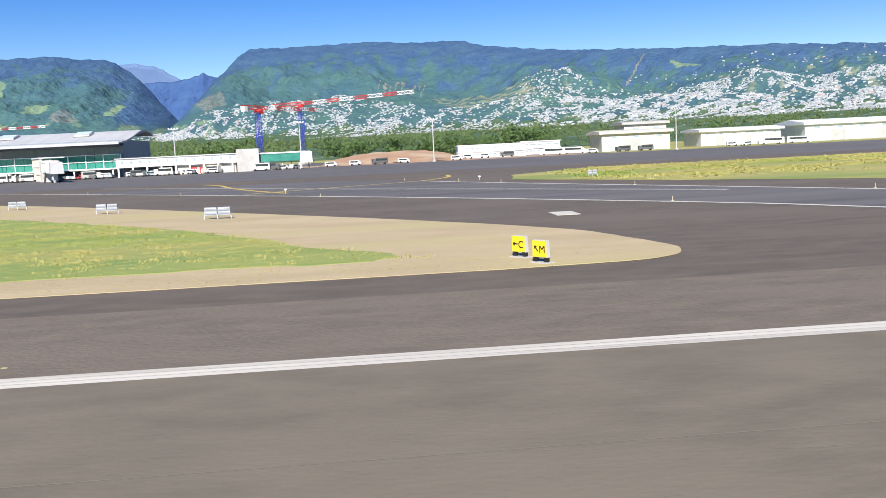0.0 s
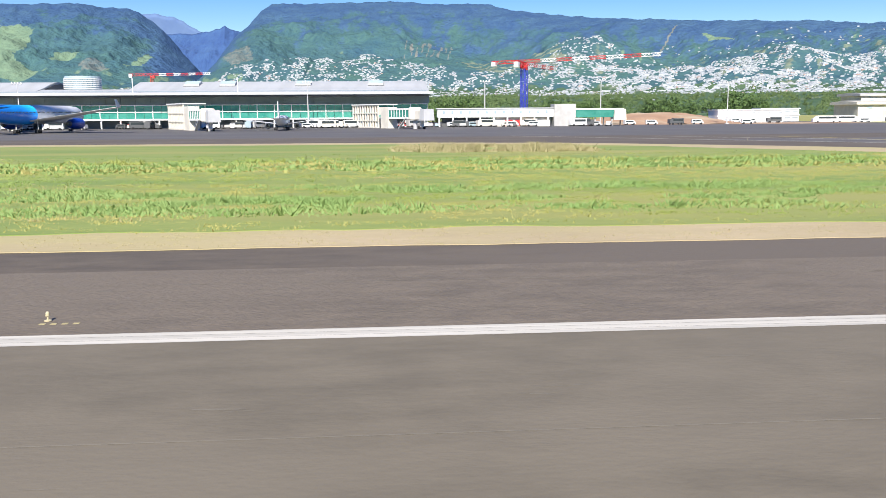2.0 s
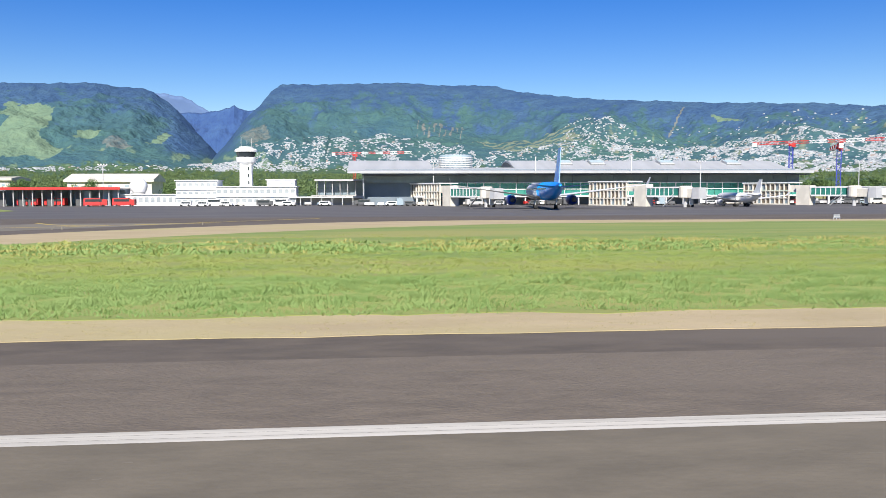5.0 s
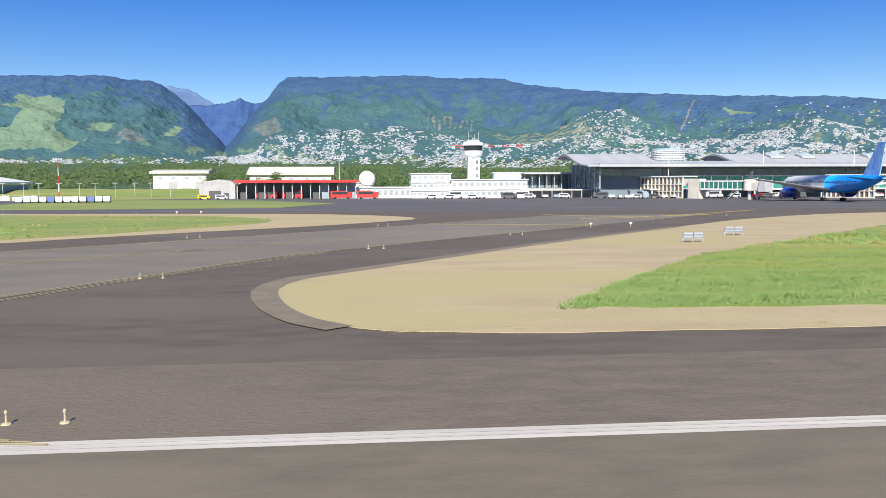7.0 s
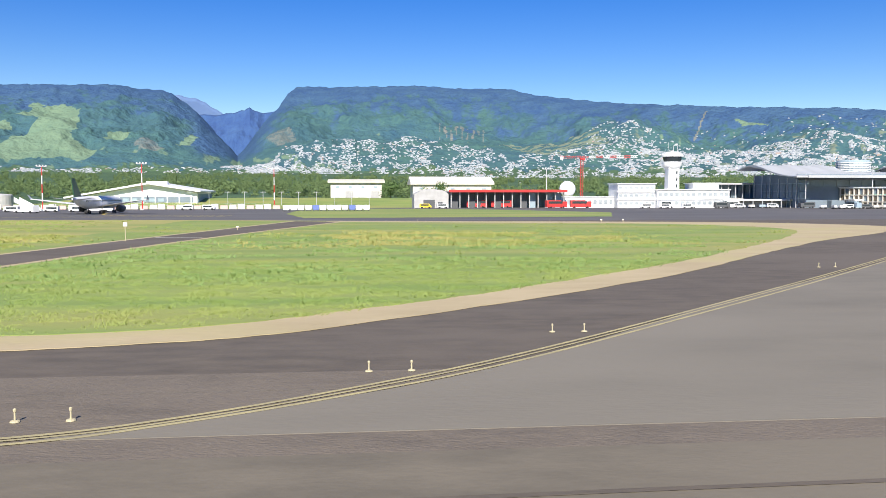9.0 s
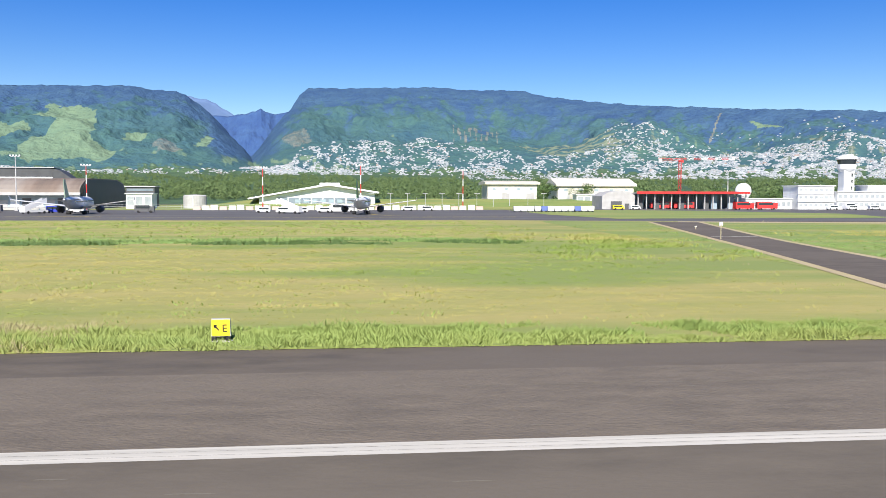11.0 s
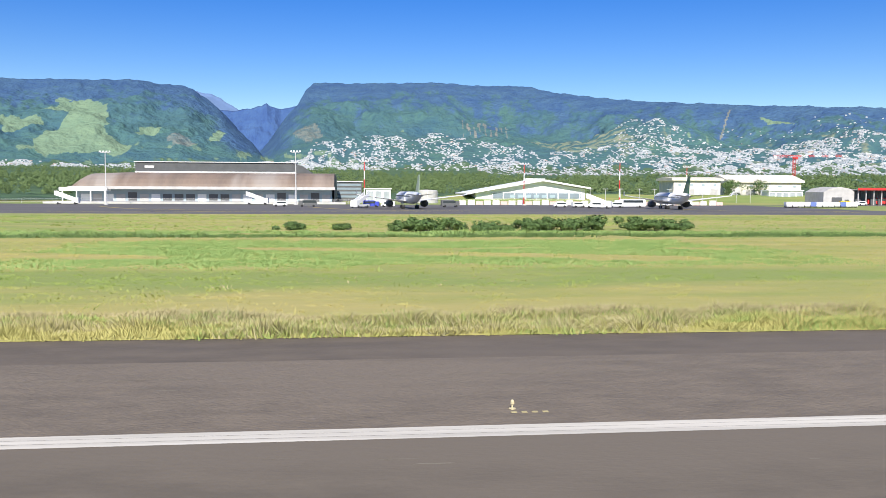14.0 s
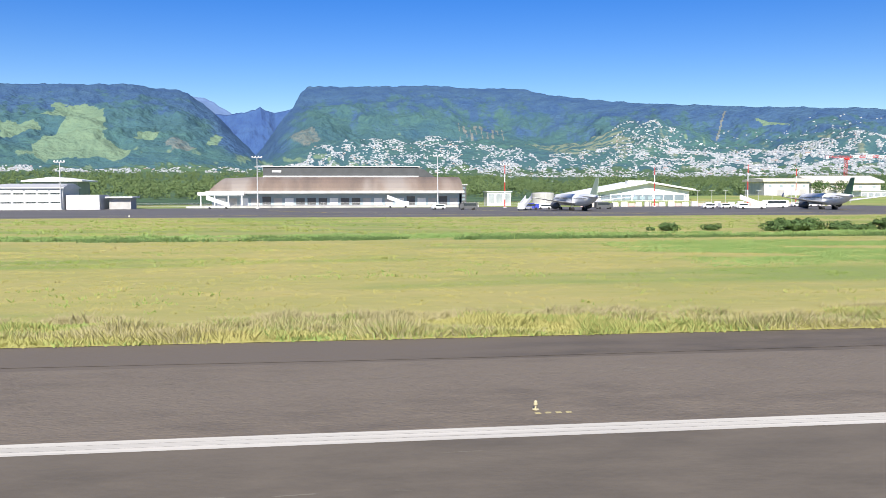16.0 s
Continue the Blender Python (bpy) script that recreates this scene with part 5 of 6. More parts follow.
for x, y, h, banded in ((-766.6, 332, 19.5, 0), (-696.4, 338, 20.5, 0), (-669.7, 335, 17.0, 1), (-604.6, 342, 16.6, 1), (-566, 337, 17.6, 1), (-79, 347, 17.6, 0), (24.4, 352, 17, 0), (-29.9, 352, 18.2, 0), (-838, 330, 17.5, 0), (-400, 371, 17, 0), (-150, 345, 17.5, 0), (-262, 347, 17.5, 0), (130, 360, 17, 0), (-520, 380, 17, 1)):
    mast(x, y, h, bool(banded))


def truss(a, b, half, bays, thick):
    """Four chords between two places, laced with diagonals."""
    a, b = Vector(a), Vector(b)
    d = (b - a).normalized()
    u = Vector((0, 1, 0)) if abs(d.z) > 0.8 else Vector((0, 0, 1))
    w = d.cross(u).normalized()
    s = Shape()
    corners = [u * half + w * half, u * half - w * half, -u * half - w * half, -u * half + w * half]
    for c in corners:
        s.rod(a + c, b + c, thick, n=4)
    for i in range(bays):
        p, q = a.lerp(b, i / bays), a.lerp(b, (i + 1) / bays)
        for k in range(4):
            c, e = corners[k], corners[(k + 1) % 4]
            s.rod(p + (c if i % 2 else e), q + (e if i % 2 else c), thick * 0.7, n=4)
    return s


def crane(x, y, h, reach, tail, mast_m, turn, label):
    t = thing("tower_crane", x, y, 0, turn, label, "tower crane")
    part("base", Shape().box(-2.5, 2.5, -2.5, 2.5, 0, 1.2), concrete, t)
    part("mast", truss((0, 0, 1), (0, 0, h), 1.0, 14, 0.17), mast_m, t)
    part("slewing_ring", Shape().lathe(0, 0, [(1.5, h), (1.7, h + 0.6), (1.3, h + 1.4)], 12), red_paint, t)
    part("cab", Shape().box(0.8, 2.6, -1.6, 0.2, h - 0.6, h + 1.6, 0.15), red_paint, t)
    n = 8
    for i in range(n):
        part("jib_section", truss((reach * i / n, 0, h + 2.2 + 0.5 * i / n), (reach * (i + 1) / n, 0, h + 2.2 + 0.5 * (i + 1) / n), 0.75, 4, 0.17), red_paint if i % 2 == 0 else white, t)
    part("counter_jib", truss((0, 0, h + 2.2), (-tail, 0, h + 2.2), 0.8, 4, 0.2), red_paint, t)
    part("counterweight", Shape().box(-tail, -tail + 2.6, -1.0, 1.0, h + 0.2, h + 2.6), white, t)
    part("hook_trolley", Shape().box(reach * 0.6, reach * 0.6 + 1.6, -0.6, 0.6, h + 0.9, h + 1.4), dark_steel, t)
    part("hoist_rope", Shape().rod((reach * 0.6 + 0.8, 0, h + 1), (reach * 0.6 + 0.8, 0, h * 0.55), 0.05, n=4), dark_steel, t)


crane(-39.4, 482, 31.5, 79, 22, blue_paint, -40, "tower crane with a blue mast and red-white jib")
crane(-53.3, 407, 26, 62, 12, blue_paint, 64, "lower tower crane with a blue mast and red cab")
crane(-298, 690, 34, 46, 18, red_paint, -6, "distant red tower crane above the trees")


def airliner(x, y, turn, long, span, wide, front, rear, fin_m, engine_m, label, wing_m=None):
    """A twin-engined airliner; its nose points along its own +y."""
    t = thing("airliner", x, y, 0, turn, label, "airliner", "parked airliners")
    r = wide / 2
    zc = r + 0.062 * long ** 0.9
    half = long / 2

    def ring(yy, rad, z, n=20):
        return [(rad * math.cos(2 * math.pi * i / n), yy, z + rad * math.sin(2 * math.pi * i / n)) for i in range(n)]

    def loft(rows, n=20):
        v = [p for yy, rad, z in rows for p in ring(yy, rad, z, n)]
        f = [(k * n + i, k * n + (i + 1) % n, (k + 1) * n + (i + 1) % n, (k + 1) * n + i) for k in range(len(rows) - 1) for i in range(n)]
        return Shape().add(v, f + [tuple(range(n)), tuple(range((len(rows) - 1) * n, len(rows) * n))[::-1]])

    cut = -0.04 * long
    part("forward_fuselage", loft([(cut, r, zc), (half * 0.72, r, zc), (half * 0.84, r * 0.94, zc - 0.03 * r), (half * 0.92, r * 0.76, zc - 0.12 * r), (half * 0.97, r * 0.5, zc - 0.22 * r), (half, r * 0.12, zc - 0.3 * r)]), front, t, smooth=True)
    part("rear_fuselage", loft([(-half, r * 0.14, zc + 0.62 * r), (-half * 0.9, r * 0.4, zc + 0.5 * r), (-half * 0.72, r * 0.74, zc + 0.22 * r), (-half * 0.5, r * 0.96, zc + 0.04 * r), (-half * 0.36, r, zc), (cut, r, zc)]), rear, t, smooth=True)
    wing_m = wing_m or white
    for s in (-1, 1):
        tip = s * span / 2
        yw, zt = -0.13 * long - 0.04 * span, zc - 0.45 * r + 0.055 * span
        part("wing", Shape().add([(s * r * 0.6, 0.13 * long, zc - 0.55 * r), (s * r * 0.6, -0.10 * long, zc - 0.6 * r), (tip, yw - 0.02 * long, zt), (tip, yw + 0.035 * long, zt + 0.05),
                                  (s * r * 0.6, 0.12 * long, zc - 0.78 * r), (s * r * 0.6, -0.09 * long, zc - 0.72 * r), (tip, yw - 0.02 * long, zt - 0.1), (tip, yw + 0.03 * long, zt - 0.15)],
                                 [(0, 1, 2, 3), (7, 6, 5, 4), (0, 3, 7, 4), (1, 5, 6, 2), (2, 6, 7, 3), (0, 4, 5, 1)]), wing_m, t)
        part("winglet", Shape().add([(tip, yw + 0.03 * long, zt), (tip, yw - 0.02 * long, zt), (tip + s * 0.3, yw - 0.045 * long, zt + 0.032 * long), (tip + s * 0.3, yw - 0.02 * long, zt + 0.032 * long), (tip + s * 0.15, yw, zt)], [(0, 1, 2, 3), (0, 4, 3), (1, 4, 2)]), wing_m, t)
        part("tailplane", Shape().add([(s * 0.3 * r, -half * 0.74, zc + 0.42 * r), (s * 0.3 * r, -half * 0.94, zc + 0.5 * r), (s * span * 0.17, -half * 1.02, zc + 0.75 * r), (s * span * 0.17, -half * 0.93, zc + 0.75 * r), (s * 0.3 * r, -half * 0.8, zc + 0.3 * r)], [(0, 1, 2, 3), (0, 3, 4), (4, 2, 1), (4, 3, 2)]), rear if rear is not front else wing_m, t)
        ex, er = s * span * 0.165, 0.30 * wide
        n = 16
        rows = [(0.145 * long, er * 0.92), (0.135 * long, er), (0.09 * long, er * 1.03), (0.05 * long, er * 0.85), (0.03 * long, er * 0.6)]
        ze = max(er + 0.5, zc - 1.0 * r)
        v = [(ex + rad * math.cos(2 * math.pi * i / n), yy, ze + rad * math.sin(2 * math.pi * i / n)) for yy, rad in rows for i in range(n)]
        e = part("engine", Shape().add(v, [(k * n + i, k * n + (i + 1) % n, (k + 1) * n + (i + 1) % n, (k + 1) * n + i) for k in range(4) for i in range(n)] + [tuple(range(4 * n, 5 * n))]), engine_m, t, smooth=True)
        part("fan", Shape().rod((ex, 0.128 * long, ze), (ex, 0.132 * long, ze), er * 0.93, n=16), dark_steel, e)
        part("exhaust", Shape().rod((ex, 0.03 * long, ze), (ex, 0.008 * long, ze), er * 0.5, er * 0.25, n=12), dark_steel, e)
        part("pylon", Shape().box(ex - 0.2, ex + 0.2, 0.03 * long, 0.11 * long, ze + er * 0.8, zc - 0.45 * r), wing_m, t)
        gx = s * r * 1.15
        g = part("main_gear", Shape().rod((gx, -0.06 * long, zc - 0.5 * r), (gx, -0.06 * long, 0.6), 0.2), grey_metal, t)
        for dy in (-0.75, 0.75):
            part("wheel", Shape().rod((gx - 0.5, -0.06 * long + dy, 0.6), (gx + 0.5, -0.06 * long + dy, 0.6), 0.6, n=12), tyre, g)
        for i in range(int(long * 0.9)):
            yy = -0.36 * long + 0.76 * long * i / int(long * 0.9)
            part("cabin_window", Shape().box(s * r * 0.985 - 0.04, s * r * 0.985 + 0.04, yy, yy + 0.3, zc + 0.17 * r, zc + 0.17 * r + 0.42), glass_dark, t)
    part("fin", Shape().add([(0.18, -half * 0.64, zc + 0.7 * r), (-0.18, -half * 0.64, zc + 0.7 * r), (-0.18, -half * 0.93, zc + 0.6 * r), (0.18, -half * 0.93, zc + 0.6 * r), (0.08, -half * 0.9, zc + r + 0.138 * long), (-0.08, -half * 0.9, zc + r + 0.138 * long), (-0.08, -half * 1.02, zc + r + 0.138 * long), (0.08, -half * 1.02, zc + r + 0.138 * long)],
                            [(0, 3, 7, 4), (1, 5, 6, 2), (4, 7, 6, 5), (0, 4, 5, 1), (3, 2, 6, 7)]), fin_m, t)
    g = part("nose_gear", Shape().rod((0, half * 0.74, zc - 0.8 * r), (0, half * 0.74, 0.5), 0.15), grey_metal, t)
    for s in (-0.35, 0.35):
        part("wheel", Shape().rod((s - 0.15, half * 0.74, 0.5), (s + 0.15, half * 0.74, 0.5), 0.5, n=12), tyre, g)
    part("cockpit_window", Shape().box(-0.55 * r, 0.55 * r, half * 0.93, half * 0.945, zc + 0.18 * r, zc + 0.5 * r), glass_dark, t)
    return t


airliner(-230.5, 279, -4.5, 71, 63, 5.9, white, livery_blue, livery_pattern, livery_deep, "large white and bright blue airliner parked at the gate")
airliner(-155, 297, 2, 33, 31, 3.6, white, white, white, white, "small white airliner parked at the gate")
airliner(-656, 281, 6, 38, 36, 4.0, white, plain("silver_grey_livery", (0.62, 0.64, 0.67), 0.35), plain("pale_green_fin", (0.30, 0.38, 0.28), 0.4), dark_steel, "white and grey airliner parked on the open apron")
airliner(-566, 280, -5, 38, 36, 4.0, white, white, livery_green, dark_steel, "white airliner with a dark green fin on the apron")


def vehicle(x, y, turn, long, wide, tall, body_m, label, cab=0.0, name="service_van", category="van"):
    t = thing(name, x, y, 0.05, turn, label, category, "apron vehicles")
    z0 = 0.45
    if cab:
        part("body", Shape().box(-long / 2 + cab, long / 2, -wide / 2, wide / 2, z0, tall, 0.06), body_m, t)
        part("cab", Shape().extrude([(-wide / 2, z0), (-wide / 2, tall * 0.85), (wide / 2, tall * 0.85), (wide / 2, z0)], -long / 2, -long / 2 + cab - 0.1), body_m, t)
    else:
        part("body", Shape().gable([(-long / 2, z0), (-long / 2, tall * 0.5), (-long * 0.30, tall), (long / 2, tall), (long / 2, z0)], -wide / 2, wide / 2), body_m, t)
    for s in (-1, 1):
        part("side_window", Shape().box(-long * 0.28, long * 0.42, s * wide / 2 - 0.03, s * wide / 2 + 0.03, tall * 0.58, tall * 0.88), glass_dark, t)
        for wx in (-0.32, 0.3):
            part("wheel", Shape().rod((long * wx, s * wide / 2 - 0.15, 0.42), (long * wx, s * wide / 2 + 0.1, 0.42), 0.42, n=10), tyre, t)
    return t


fleet = random.Random(11)
for i, (x, y, kind) in enumerate(((-600, 300, "v"), (-593, 301, "v"), (-587, 300, "v"), (-579, 301, "v"), (-573, 303, "b"), (-668, 296, "u"), (-662, 300, "v"), (-640, 300, "d"), (-700, 306, "v"), (-690, 300, "d"),
                                  (-345, 346, "v"), (-330, 346, "d"), (-321, 349, "v"), (-306, 349, "v"), (-291, 348, "d"), (-362, 350, "v"), (-355, 347, "v"),
                                  (-216, 346, "v"), (-211, 348, "v"), (-222, 347, "r"), (-176, 340, "d"), (-145, 344, "b"), (-170, 343, "r"), (-112, 338, "r"), (-105, 340, "v"), (-90, 334, "d"), (-84, 335, "v"), (-70, 333, "v"), (-62, 332, "v"),
                                  (-18, 350, "v"), (-8, 352, "v"), (2, 351, "d"), (12, 353, "v"), (34, 354, "v"), (42, 385, "v"), (50, 386, "v"), (60, 384, "d"), (78, 372, "b"), (88, 372, "b"), (96, 371, "v"), (110, 372, "d"), (120, 371, "d"), (160, 372, "v"), (166, 371, "v"), (178, 372, "b"), (190, 370, "b"),
                                  (-399, 357, "f"), (-388, 358, "f"), (-420, 372.5, "f"), (-431, 372.5, "f"), (-455, 358, "y"), (-448, 357, "v"), (-548, 330, "v"), (-540, 331, "v"))):
    turn = fleet.uniform(-12, 12) + (180 if fleet.random() < 0.5 else 0)
    if kind == "v":
        vehicle(x, y, turn, 4.8, 1.9, 2.0, white, "white service van parked on the apron")
    elif kind == "b":
        vehicle(x, y, turn, 11, 2.6, 3.1, white, "white apron bus parked before the buildings", 0.0, "apron_bus", "bus")
    elif kind == "d":
        vehicle(x, y, turn, 6.5, 2.3, 2.6, dark_steel, "dark ground-support truck on the apron", 1.8, "support_truck", "truck")
    elif kind == "u":
        vehicle(x, y, turn, 5.5, 2.3, 2.4, blue_paint, "blue ground-support truck on the apron", 1.6, "support_truck", "truck")
    elif kind == "f":
        vehicle(x, y, turn, 9, 2.7, 3.4, red_paint, "red airport fire engine before its station", 2.6, "fire_engine", "fire engine")
    elif kind == "y":
        vehicle(x, y, turn, 5, 2.0, 2.0, yellow_face, "yellow airport car beside the shed", 0.0, "airport_car", "car")
    else:
        vehicle(x, y, turn, 5, 2.2, 1.8, red_paint, "red baggage tractor beside a gate", 1.8, "baggage_tractor", "tractor")


def baggage_cart(x, y, turn, m):
    t = thing("baggage_cart", x, y, 0.05, turn, "low baggage cart on the apron", "baggage cart", "baggage carts")
    part("deck", Shape().box(-1.5, 1.5, -0.8, 0.8, 0.4, 0.55), dark_steel, t)
    part("load", Shape().box(-1.3, 1.3, -0.7, 0.7, 0.55, 1.5, 0.1), m, t)
    for wx in (-1.0, 1.0):
        part("axle", Shape().rod((wx, -0.8, 0.25), (wx, 0.8, 0.25), 0.24, n=8), tyre, t)


clutter = random.Random(23)
for a, b, y, n in ((-292, -262, 336, 9), (-262, -236, 340, 6), (-222, -206, 338, 6), (-190, -165, 334, 10), (-150, -132, 336, 7), (-118, -98, 332, 9), (-96, -60, 334.5, 10), (-52, -30, 335, 5), (-352, -300, 352, 9)):
    for i in range(n):
        x, yy, m = a + (b - a) * (i + clutter.random()) / n, y + clutter.uniform(-3, 3), clutter.choice((white, grey_metal, dark_steel, concrete, offwhite, blue_grey))
        turn = clutter.choice((0, 90, 180)) + clutter.uniform(-25, 25)
        kind = clutter.random()
        if kind < 0.45:
            baggage_cart(x, yy, turn, m)
        elif kind < 0.75:
            vehicle(x, yy, turn, 4.4, 1.8, 1.9, m, "ground-support vehicle beside the gate")
        else:
            vehicle(x, yy, turn, 6.8, 2.3, 3.0, m, "box-bodied ground-support truck beside the gate", 1.8, "support_truck", "truck")


def air_stairs(x, y, turn):
    t = thing("boarding_stairs", x, y, 0.05, turn, "white mobile boarding stairs on wheels", "boarding stairs", "boarding stairs")
    part("chassis", Shape().box(-4.5, 4.5, -1.2, 1.2, 0.5, 1.2), white, t)
    part("cab", Shape().box(-4.5, -2.4, -1.2, 1.2, 1.2, 2.6, 0.1), white, t)
    for i in range(10):
        part("step", Shape().box(-3 + 0.7 * i, -2.3 + 0.7 * i, -0.9, 0.9, 1.2 + 0.28 * i, 1.45 + 0.28 * i), grey_metal, t)
    for s in (-1, 1):
        part("side_panel", Shape().add([(-3, s * 1.0, 1.2), (4.2, s * 1.0, 3.6), (4.2, s * 1.0, 5.2), (-3, s * 1.0, 2.5), (-3, s * 1.08, 1.2), (4.2, s * 1.08, 3.6), (4.2, s * 1.08, 5.2), (-3, s * 1.08, 2.5)], [(0, 1, 2, 3), (7, 6, 5, 4), (0, 4, 5, 1), (3, 2, 6, 7)]), white, t)
        for wx in (-3.2, 3):
            part("wheel", Shape().rod((wx, s * 1.1, 0.45), (wx, s * 1.3, 0.45), 0.45, n=10), tyre, t)


for x, y, turn in ((-782, 336, 180), (-712, 344, 175), (-672, 288, 60), (-590, 286, 150)):
    air_stairs(x, y, turn)

# Barriers, containers and posts along the far edge of the apron.
for i in range(34):
    t = thing("barrier_block", -632 + 3.5 * i, 352 + 0.9 * math.sin(i * 2.1), 0.05, 4 * math.sin(i * 3.3), "pale red or white plastic barrier block", "barrier", "site barriers")
    part("block", Shape().box(-1.5, 1.5, -0.4, 0.4, 0, 1.5 + 0.3 * (i % 3), 0.12), offwhite if i % 3 else plain("faded_red_plastic", (0.62, 0.42, 0.36), 0.7), t)
for i in range(12):
    t = thing("cargo_container", -509 + 2.6 * i, 308 + 0.3 * i, 0.05, 3 * math.sin(i * 2.3), "white and blue air cargo container on a dolly", "container", "cargo containers")
    part("box", Shape().add([(-1, -1, 0.5), (1, -1, 0.5), (1, 1, 0.5), (-1, 1, 0.5), (-1.2, -1, 1.1), (1.2, -1, 1.1), (1.2, 1, 2.2), (-1.2, 1, 2.2), (-1.2, -1, 2.2), (1.2, -1, 2.2), (1.2, 1, 1.1), (-1.2, 1, 1.1)], [(0, 1, 5, 4), (4, 5, 9, 8), (8, 9, 6, 7), (1, 2, 10, 5), (5, 10, 6, 9), (3, 0, 4, 11), (11, 4, 8, 7), (2, 3, 11, 10), (10, 11, 7, 6)]), white if i % 5 < 3 else grey_metal if i % 5 < 4 else plain("blue_container_side", (0.12, 0.17, 0.42), 0.6), t)
    part("dolly", Shape().box(-1.1, 1.1, -1, 1, 0.25, 0.5), dark_steel, t)
    for wx in (-0.8, 0.8):
        part("axle", Shape().rod((wx, -0.95, 0.14), (wx, 0.95, 0.14), 0.15, n=8), tyre, t)
for i in range(11):
    t = thing("car_park_lamp", -560 + 8.2 * i, 400 + 2 * (i % 3), 0, 0, "thin grey lamp post with a double arm", "lamp post", "car park lamps")
    part("post", Shape().rod((0, 0, 0), (0, 0, 7), 0.1), grey_metal, t)
    part("arm", Shape().box(-1.3, 1.3, -0.1, 0.1, 6.9, 7.1), grey_metal, t)
t = thing("perimeter_fence", -560, 372, label="light mesh fence behind the apron", category="fence")
for i in range(50):
    part("post", Shape().rod((-260 + 6 * i, -10, 0), (-260 + 6 * i, -10, 2.2), 0.06, n=5), concrete, t)
for k in range(3):
    part("rail", Shape().box(-260, 34, -10.03, -9.97, 0.6 + 0.7 * k, 0.66 + 0.7 * k), grey_metal, t)
t = thing("water_tank", -640, 392, label="round pale storage tank behind the apron", category="tank")
part("shell", Shape().lathe(0, 0, [(5.2, 0), (5.2, 5.6), (4.6, 6.0), (0.3, 6.3)], 24), concrete, t)
part("ladder", Shape().box(-0.3, 0.3, -5.4, -5.2, 0, 6), grey_metal, t)


# Airfield lights and signs.
def edge_light(x, y):
    t = thing("runway_edge_light", x, y, 0.06, 0, "small cream runway edge light on a round base", "edge light", "runway edge lights")
    part("base", Shape().lathe(0, 0, [(0.17, 0), (0.17, 0.03), (0.08, 0.06)], 12), cream_metal, t)
    part("stem", Shape().rod((0, 0, 0.06), (0, 0, 0.22), 0.045), cream_metal, t)
    part("collar", Shape().lathe(0, 0, [(0.06, 0.20), (0.10, 0.23), (0.10, 0.28)], 12), cream_metal, t)
    part("lens", Shape().lathe(0, 0, [(0.08, 0.28), (0.09, 0.36), (0.06, 0.42), (0.02, 0.44)], 12), cream_metal, t, "pale glass lens")
    return t


first = edge_light(-71.3, 23.5)
first.scale = (0.78, 0.78, 0.78)
# The close pair at 7.21 and 7.235 is one light with an added ghost double.
for n in (-1, 1, 2, 3, 4, 5, 7.21, 7.235, 8, 9, 10, 11, 12):
    copy_thing(first, placed(-71.1 - 60 * n, 23.5, 0.06) @ Matrix.Scale(0.78, 4))
for n in (-1, 0, 1, 2, 3, 4, 5, 6, 7.22, 8, 9, 10, 11, 12):
    t = thing("painted_code", -70.9 - 60 * n, 23.15, 0.052, 0, "faint white painted dashes beside an edge light", "marking", "painted codes")
    for k in range(4):
        part("dash", Shape().box(-0.3 + 0.3 * k, -0.14 + 0.3 * k, -0.07, 0.07, 0, 0.008), paint_pale, t)


def taxi_light(x, y):
    t = thing("taxiway_edge_light", x, y, 0.06, 0, "slender pale taxiway edge light post", "edge light", "taxiway edge lights")
    part("base", Shape().lathe(0, 0, [(0.15, 0), (0.13, 0.04), (0.07, 0.06)], 10), cream_metal, t)
    part("stem", Shape().rod((0, 0, 0.05), (0, 0, 0.32), 0.032, 0.028), cream_metal, t)
    part("head", Shape().lathe(0, 0, [(0.045, 0.30), (0.05, 0.37), (0.02, 0.40)], 10), cream_metal, t)
    return t


first = taxi_light(-483.8, 30.8)
for x, y in ((-493.2, 24.9), (-483, 30.8), (-474.3, 38.8), (-442.9, 70.7), (-411.6, 104.7), (-388, 131), (-400.5, 23.6), (-412.2, 31.8), (-412.3, 46.8), (-406, 60), (-390, 84.8), (-372, 105), (-357, 124.5), (-340, 143)):
    # Each light is set twice; the twin is an added motion-ghost copy.
    for dx in (-0.77, 0.77):
        if (x, dx) != (-483, -0.77):
            copy_thing(first, placed(x + dx, y, 0.06))
for x, y in ((-7, 106.8), (24.6, 69.2), (-30, 133), (-52, 158), (-320, 160), (13, 134), (18, 122), (44, 72), (30, 97), (5, 150), (-440, 191), (-470, 196)):
    copy_thing(first, placed(x, y, 0.06))


def letter(name, char, size, material, parent, m):
    """A raised character in the built-in font."""
    c = bpy.data.curves.new(name, "FONT")
    c.body, c.size, c.extrude, c.align_x = char, size * K, 0.004, "CENTER"
    tmp = new(name, c)
    me = bpy.data.meshes.new_from_object(tmp)
    bpy.data.objects.remove(tmp)
    me.materials.append(material)
    ob = new(name, me)
    ob.parent = parent
    ob.matrix_local = m
    return ob


